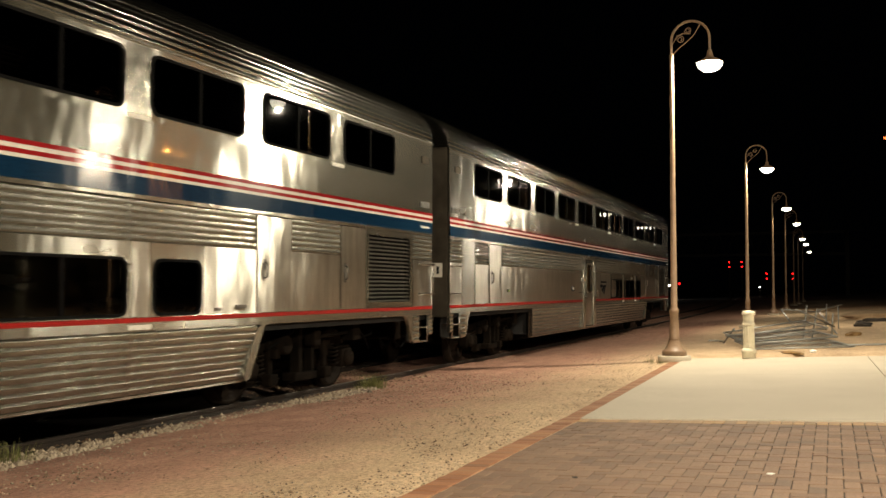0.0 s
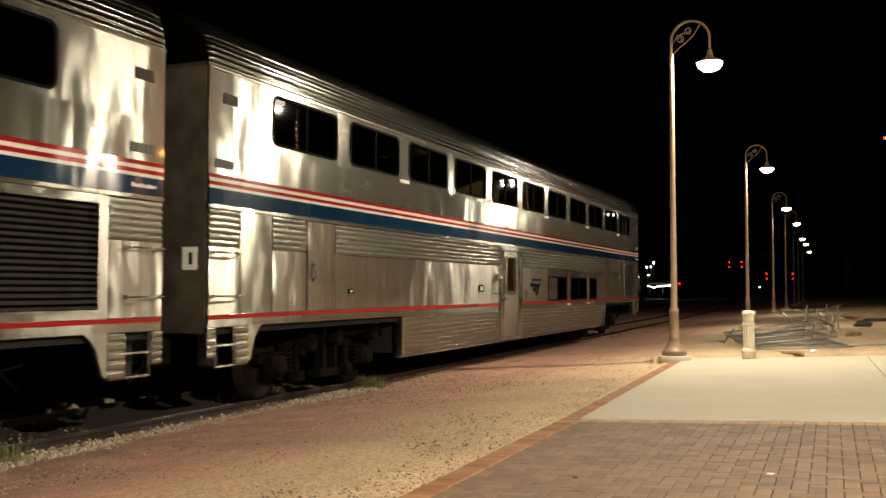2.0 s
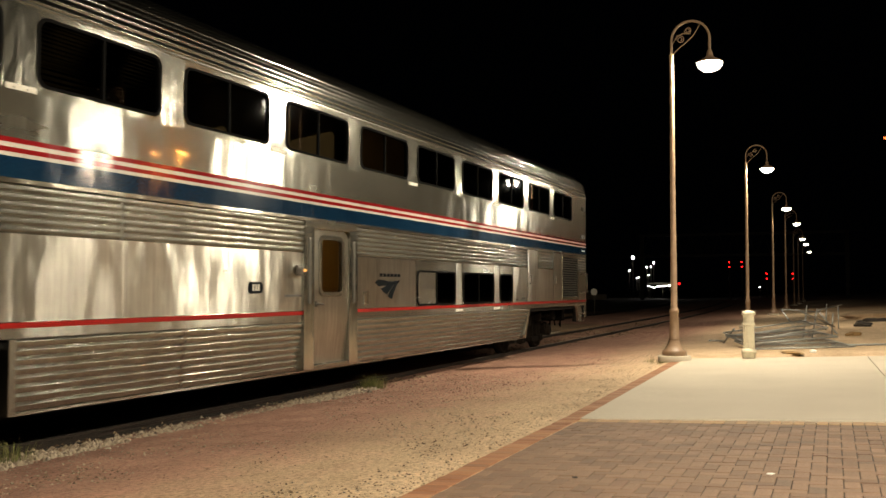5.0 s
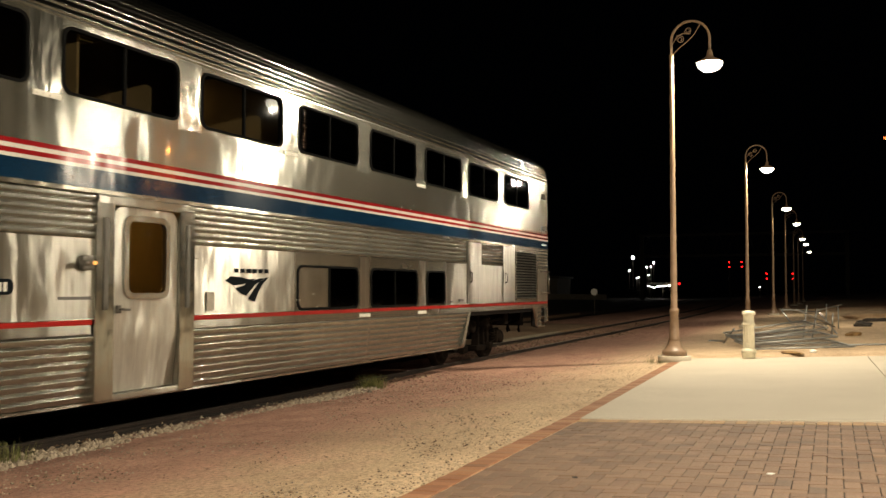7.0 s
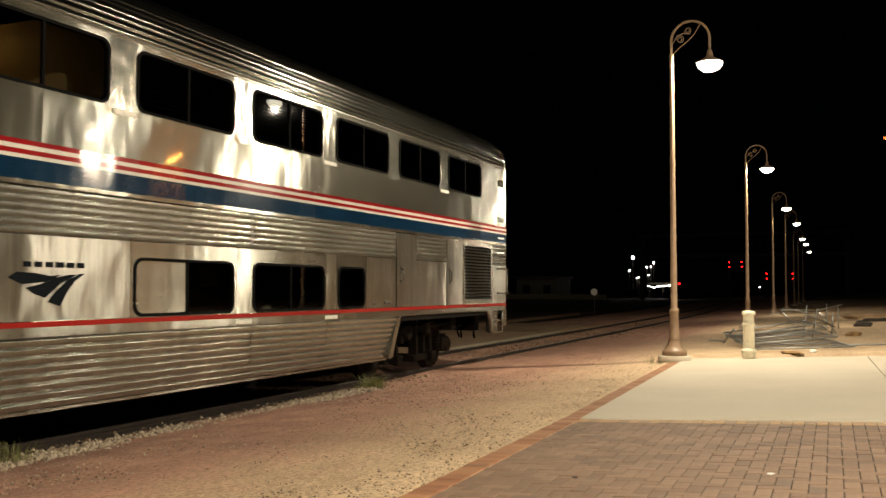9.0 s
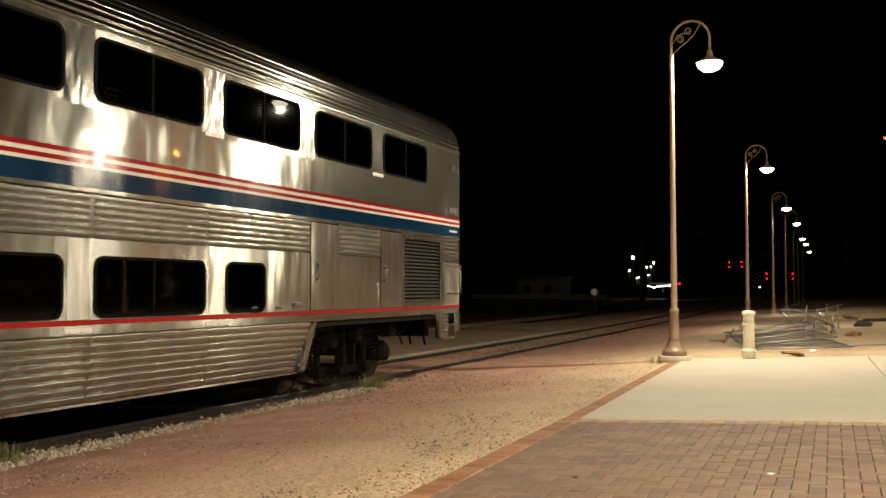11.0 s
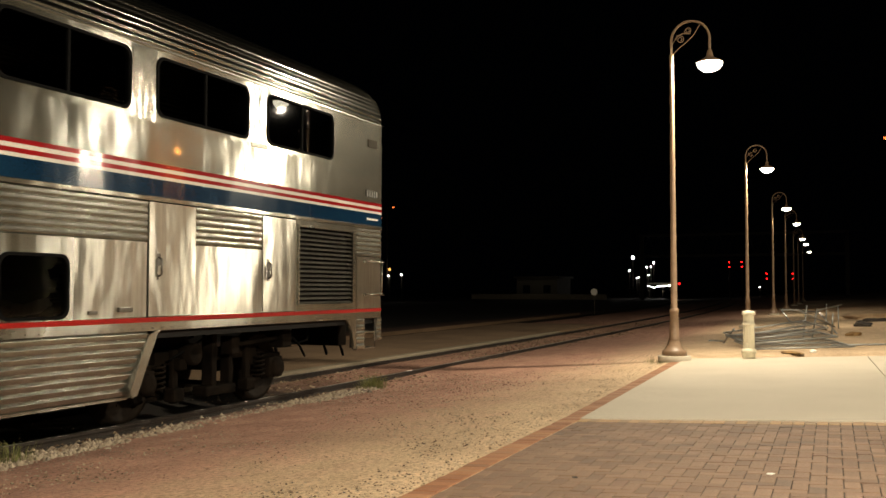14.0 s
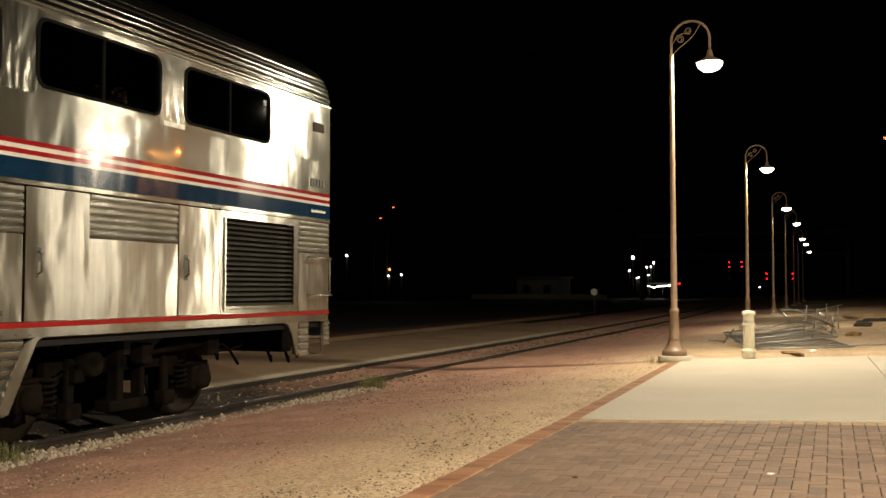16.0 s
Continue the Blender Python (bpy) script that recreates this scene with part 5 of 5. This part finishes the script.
def footbridge():
    b = holder("signal_bridge", pose(140.0, 0, 0))
    tagged(b, "dim steel bridge spanning the tracks far off", "bridge")
    for z in (6.2, 9.2):
        part("chord", box(bmesh.new(), -0.15, 0.15, -0.4, 28.0, z, z + 0.35), BRIDGE_PAINT, b)
    for k in range(15):
        y = -0.3 + 2.0 * k
        part("brace", tube(bmesh.new(), [(0, y, 6.4), (0, min(27.9, y + 1.0), 9.3), (0, min(28, y + 2.0), 6.4)], 0.09, 6), BRIDGE_PAINT, b)
    for y in (-0.1, 27.7):
        part("leg", box(bmesh.new(), -0.25, 0.25, y - 0.25, y + 0.25, -0.1, 9.2), BRIDGE_PAINT, b)


footbridge()


def building(x, y0, y1, h, label):
    b = holder("building", pose(x, 0, -0.1))
    tagged(b, label, "building")
    part("wall", box(bmesh.new(), 0, 8, y0, y1, 0, h), FAR_WALL, b)
    part("roof", box(bmesh.new(), -0.5, 8.5, y0 - 0.4, y1 + 0.4, h, h + 0.35), END_PAINT, b)
    n = max(2, int((y1 - y0) / 4))
    for k in range(n):
        y = y0 + (k + 0.5) * (y1 - y0) / n
        w = part("window", box(bmesh.new(), -0.05, 0.05, y - 0.6, y + 0.6, 1.0, 2.3), BLACK_PAINT, b)
        part("window_sill", box(bmesh.new(), -0.12, 0.0, y - 0.7, y + 0.7, 0.92, 1.0), FAR_WALL, w)


building(*BUILDING, "low pale building across the tracks, dimly lit")
# pale bar stands in for a thin lit line, taken for a road
wall = finish("road_line_bar", box(bmesh.new(), 0, 0.3, WALL[0], WALL[1], -0.1, 0.75, 0.03), PLATFORM_EDGE)
wall.location.x = 146.0
tagged(wall, "long low pale bar standing in for a lit road across the yard", "wall", kind="structure")

sign = holder("round_sign", pose(55.0, 13.7, -0.1))
tagged(sign, "small round white trackside sign on a post", "sign")
part("post", tube(bmesh.new(), [(0, 0, 0), (0, 0, 1.6)], 0.03, 8), END_PAINT, sign)
part("disc", lathe(bmesh.new(), [(0.19, -0.03), (0.20, -0.02), (0.20, 0.0)], 20, (0, 0, 0)), PALE_PAINT, sign).matrix_basis = pose(-0.05, 0, 1.45, 0, -90, 0)


# ---- paving bricks: laid last ----
def brick_mesh(name, lx, ly, mat):
    """A brick with chamfered top edges and no underside."""
    c, d = 0.004, 0.003
    v = []
    for inset, z in ((0, -0.06), (0, -d), (c, 0.0)):
        v += [(inset, inset, z), (lx - inset, inset, z), (lx - inset, ly - inset, z), (inset, ly - inset, z)]
    f = [(i + k, i + (k + 1) % 4, i + 4 + (k + 1) % 4, i + 4 + k) for i in (0, 4) for k in range(4)] + [(8, 9, 10, 11)]
    me = bpy.data.meshes.new(name)
    me.from_pydata(v, [], f)
    me.materials.append(mat)
    return me


far_kerb = on_platform("kerb_bed", box(bmesh.new(), 0.005, 8.58, 0.004, 0.187, -0.20, -0.010), MORTAR, "mortar bed under the red brick border", "kerb")
bed = on_platform("paving_bed", box(bmesh.new(), -14.0, -0.005, -7.2, -0.002, -0.14, -0.007), MORTAR, "sandy joint bed under brown brick pavers", "pavement")
kerb_bed = on_platform("kerb_bed", box(bmesh.new(), -14.0, 0.0, 0.004, 0.187, -0.20, -0.010), MORTAR, "mortar bed under the red brick border", "kerb")
bed.matrix_basis = kerb_bed.matrix_basis = LAID
UNIT, GAP = 0.098, 0.007
lying = brick_mesh("paver", 2 * UNIT - GAP, UNIT - GAP, PAVER)
standing = brick_mesh("paver_across", UNIT - GAP, 2 * UNIT - GAP, PAVER)
rb = random.Random(21)
rest_v, rest_f, made, covered = [], [], 0, set()
square = brick_mesh("half_paver", UNIT - GAP, UNIT - GAP, PAVER)
for j in range(-70, 0):
    for i in range(-130, 2):
        kind = (i - j) % 4
        if kind not in (0, 3):
            continue
        x, y = i * UNIT - 0.19, j * UNIT
        lx, ly = (2 * UNIT, UNIT) if kind == 0 else (UNIT, 2 * UNIT)
        if x + lx > -0.185 or y + ly > 0.001:
            continue
        covered |= {(i, j), (i + 1, j)} if kind == 0 else {(i, j), (i, j + 1)}
        m = pose(x, y, rb.uniform(-0.002, 0.002), rb.uniform(-0.5, 0.5), rb.uniform(-0.5, 0.5), rb.uniform(-0.6, 0.6))
        if -4.0 < x < -2.2 and -2.8 < y and made < 300:
            shared("paver", lying if kind == 0 else standing, bed, m)
            made += 1
        else:
            me = lying if kind == 0 else standing
            at = len(rest_v)
            rest_v += [tuple(m @ v.co) for v in me.vertices]
            rest_f += [tuple(at + q for q in p.vertices) for p in me.polygons]
for j in range(-70, 0):
    for i in range(-130, 0):
        if (i, j) not in covered and (i + 1) * UNIT - 0.19 < -0.185:
            at = len(rest_v)
            rest_v += [tuple(v.co + Vector((i * UNIT - 0.19, j * UNIT, rb.uniform(-0.002, 0.001)))) for v in square.vertices]
            rest_f += [tuple(at + q for q in p.vertices) for p in square.polygons]
me = bpy.data.meshes.new("pavers")
me.from_pydata(rest_v, [], rest_f)
me.materials.append(PAVER)
rest = new("pavers", me)
rest.parent = bed
tagged(rest, "brown brick pavers in herringbone", kind="stuff")
buff = brick_mesh("border_brick", 0.17, UNIT - GAP, BUFF_BRICK)
for k in range(70):
    shared("border_brick", buff, bed, pose(-0.178, -UNIT * (k + 1), 0.002 + rb.uniform(-0.002, 0.002), rb.uniform(-0.5, 0.5), 0, rb.uniform(-0.5, 0.5)))
red = brick_mesh("kerb_brick", UNIT - GAP, 0.176, RED_BRICK)
for k in range(228):
    x = -141 * UNIT + UNIT * k
    shared("kerb_brick", red, kerb_bed if x < -0.01 else far_kerb, pose(x, 0.008, 0.004 + rb.uniform(-0.003, 0.003), 0, rb.uniform(-0.5, 0.5), rb.uniform(-0.8, 0.8)))



# ---- motion ----
SPEED = (42.2049, -138.9714, 157.0419, -50.9935, -42.4375, 62.6552, 0.0)


def travelled(t):
    """Metres that the train has gone since the start; it slows down all the way."""
    s, out = t / 16.0, 0.0
    for c in SPEED:
        out = out * s + c
    return out


def car_pose(rear):
    """A car with its rear end at that x, its two trucks on the track."""
    xa, xb = rear - 3.55, rear - 21.69
    ya, yb = track_y(xa), track_y(xb)
    slope = (ya - yb) / (xa - xb)
    return pose(rear, ya + slope * (rear - xa), 0.0, 0, 0, math.degrees(math.atan(slope)))


def motions():
    steps = [0.25 * k for k in range(65)]
    for car, back in ((last_car, 0.0), (lead_car, 25.91)):
        walk(car, [(t, car_pose(41.1 - back - travelled(t))) for t in steps])
        for bogie in (o for o in car.children if o.name.startswith("bogie")):
            for w in (o for o in bogie.children if o.name.startswith("wheelset")):
                x = w.location.x
                walk(w, [(0.1 * k, pose(x, 0, 0.46) @ Matrix.Rotation(-travelled(0.1 * k) / 0.457, 4, "Y")) for k in range(161)])


motions()
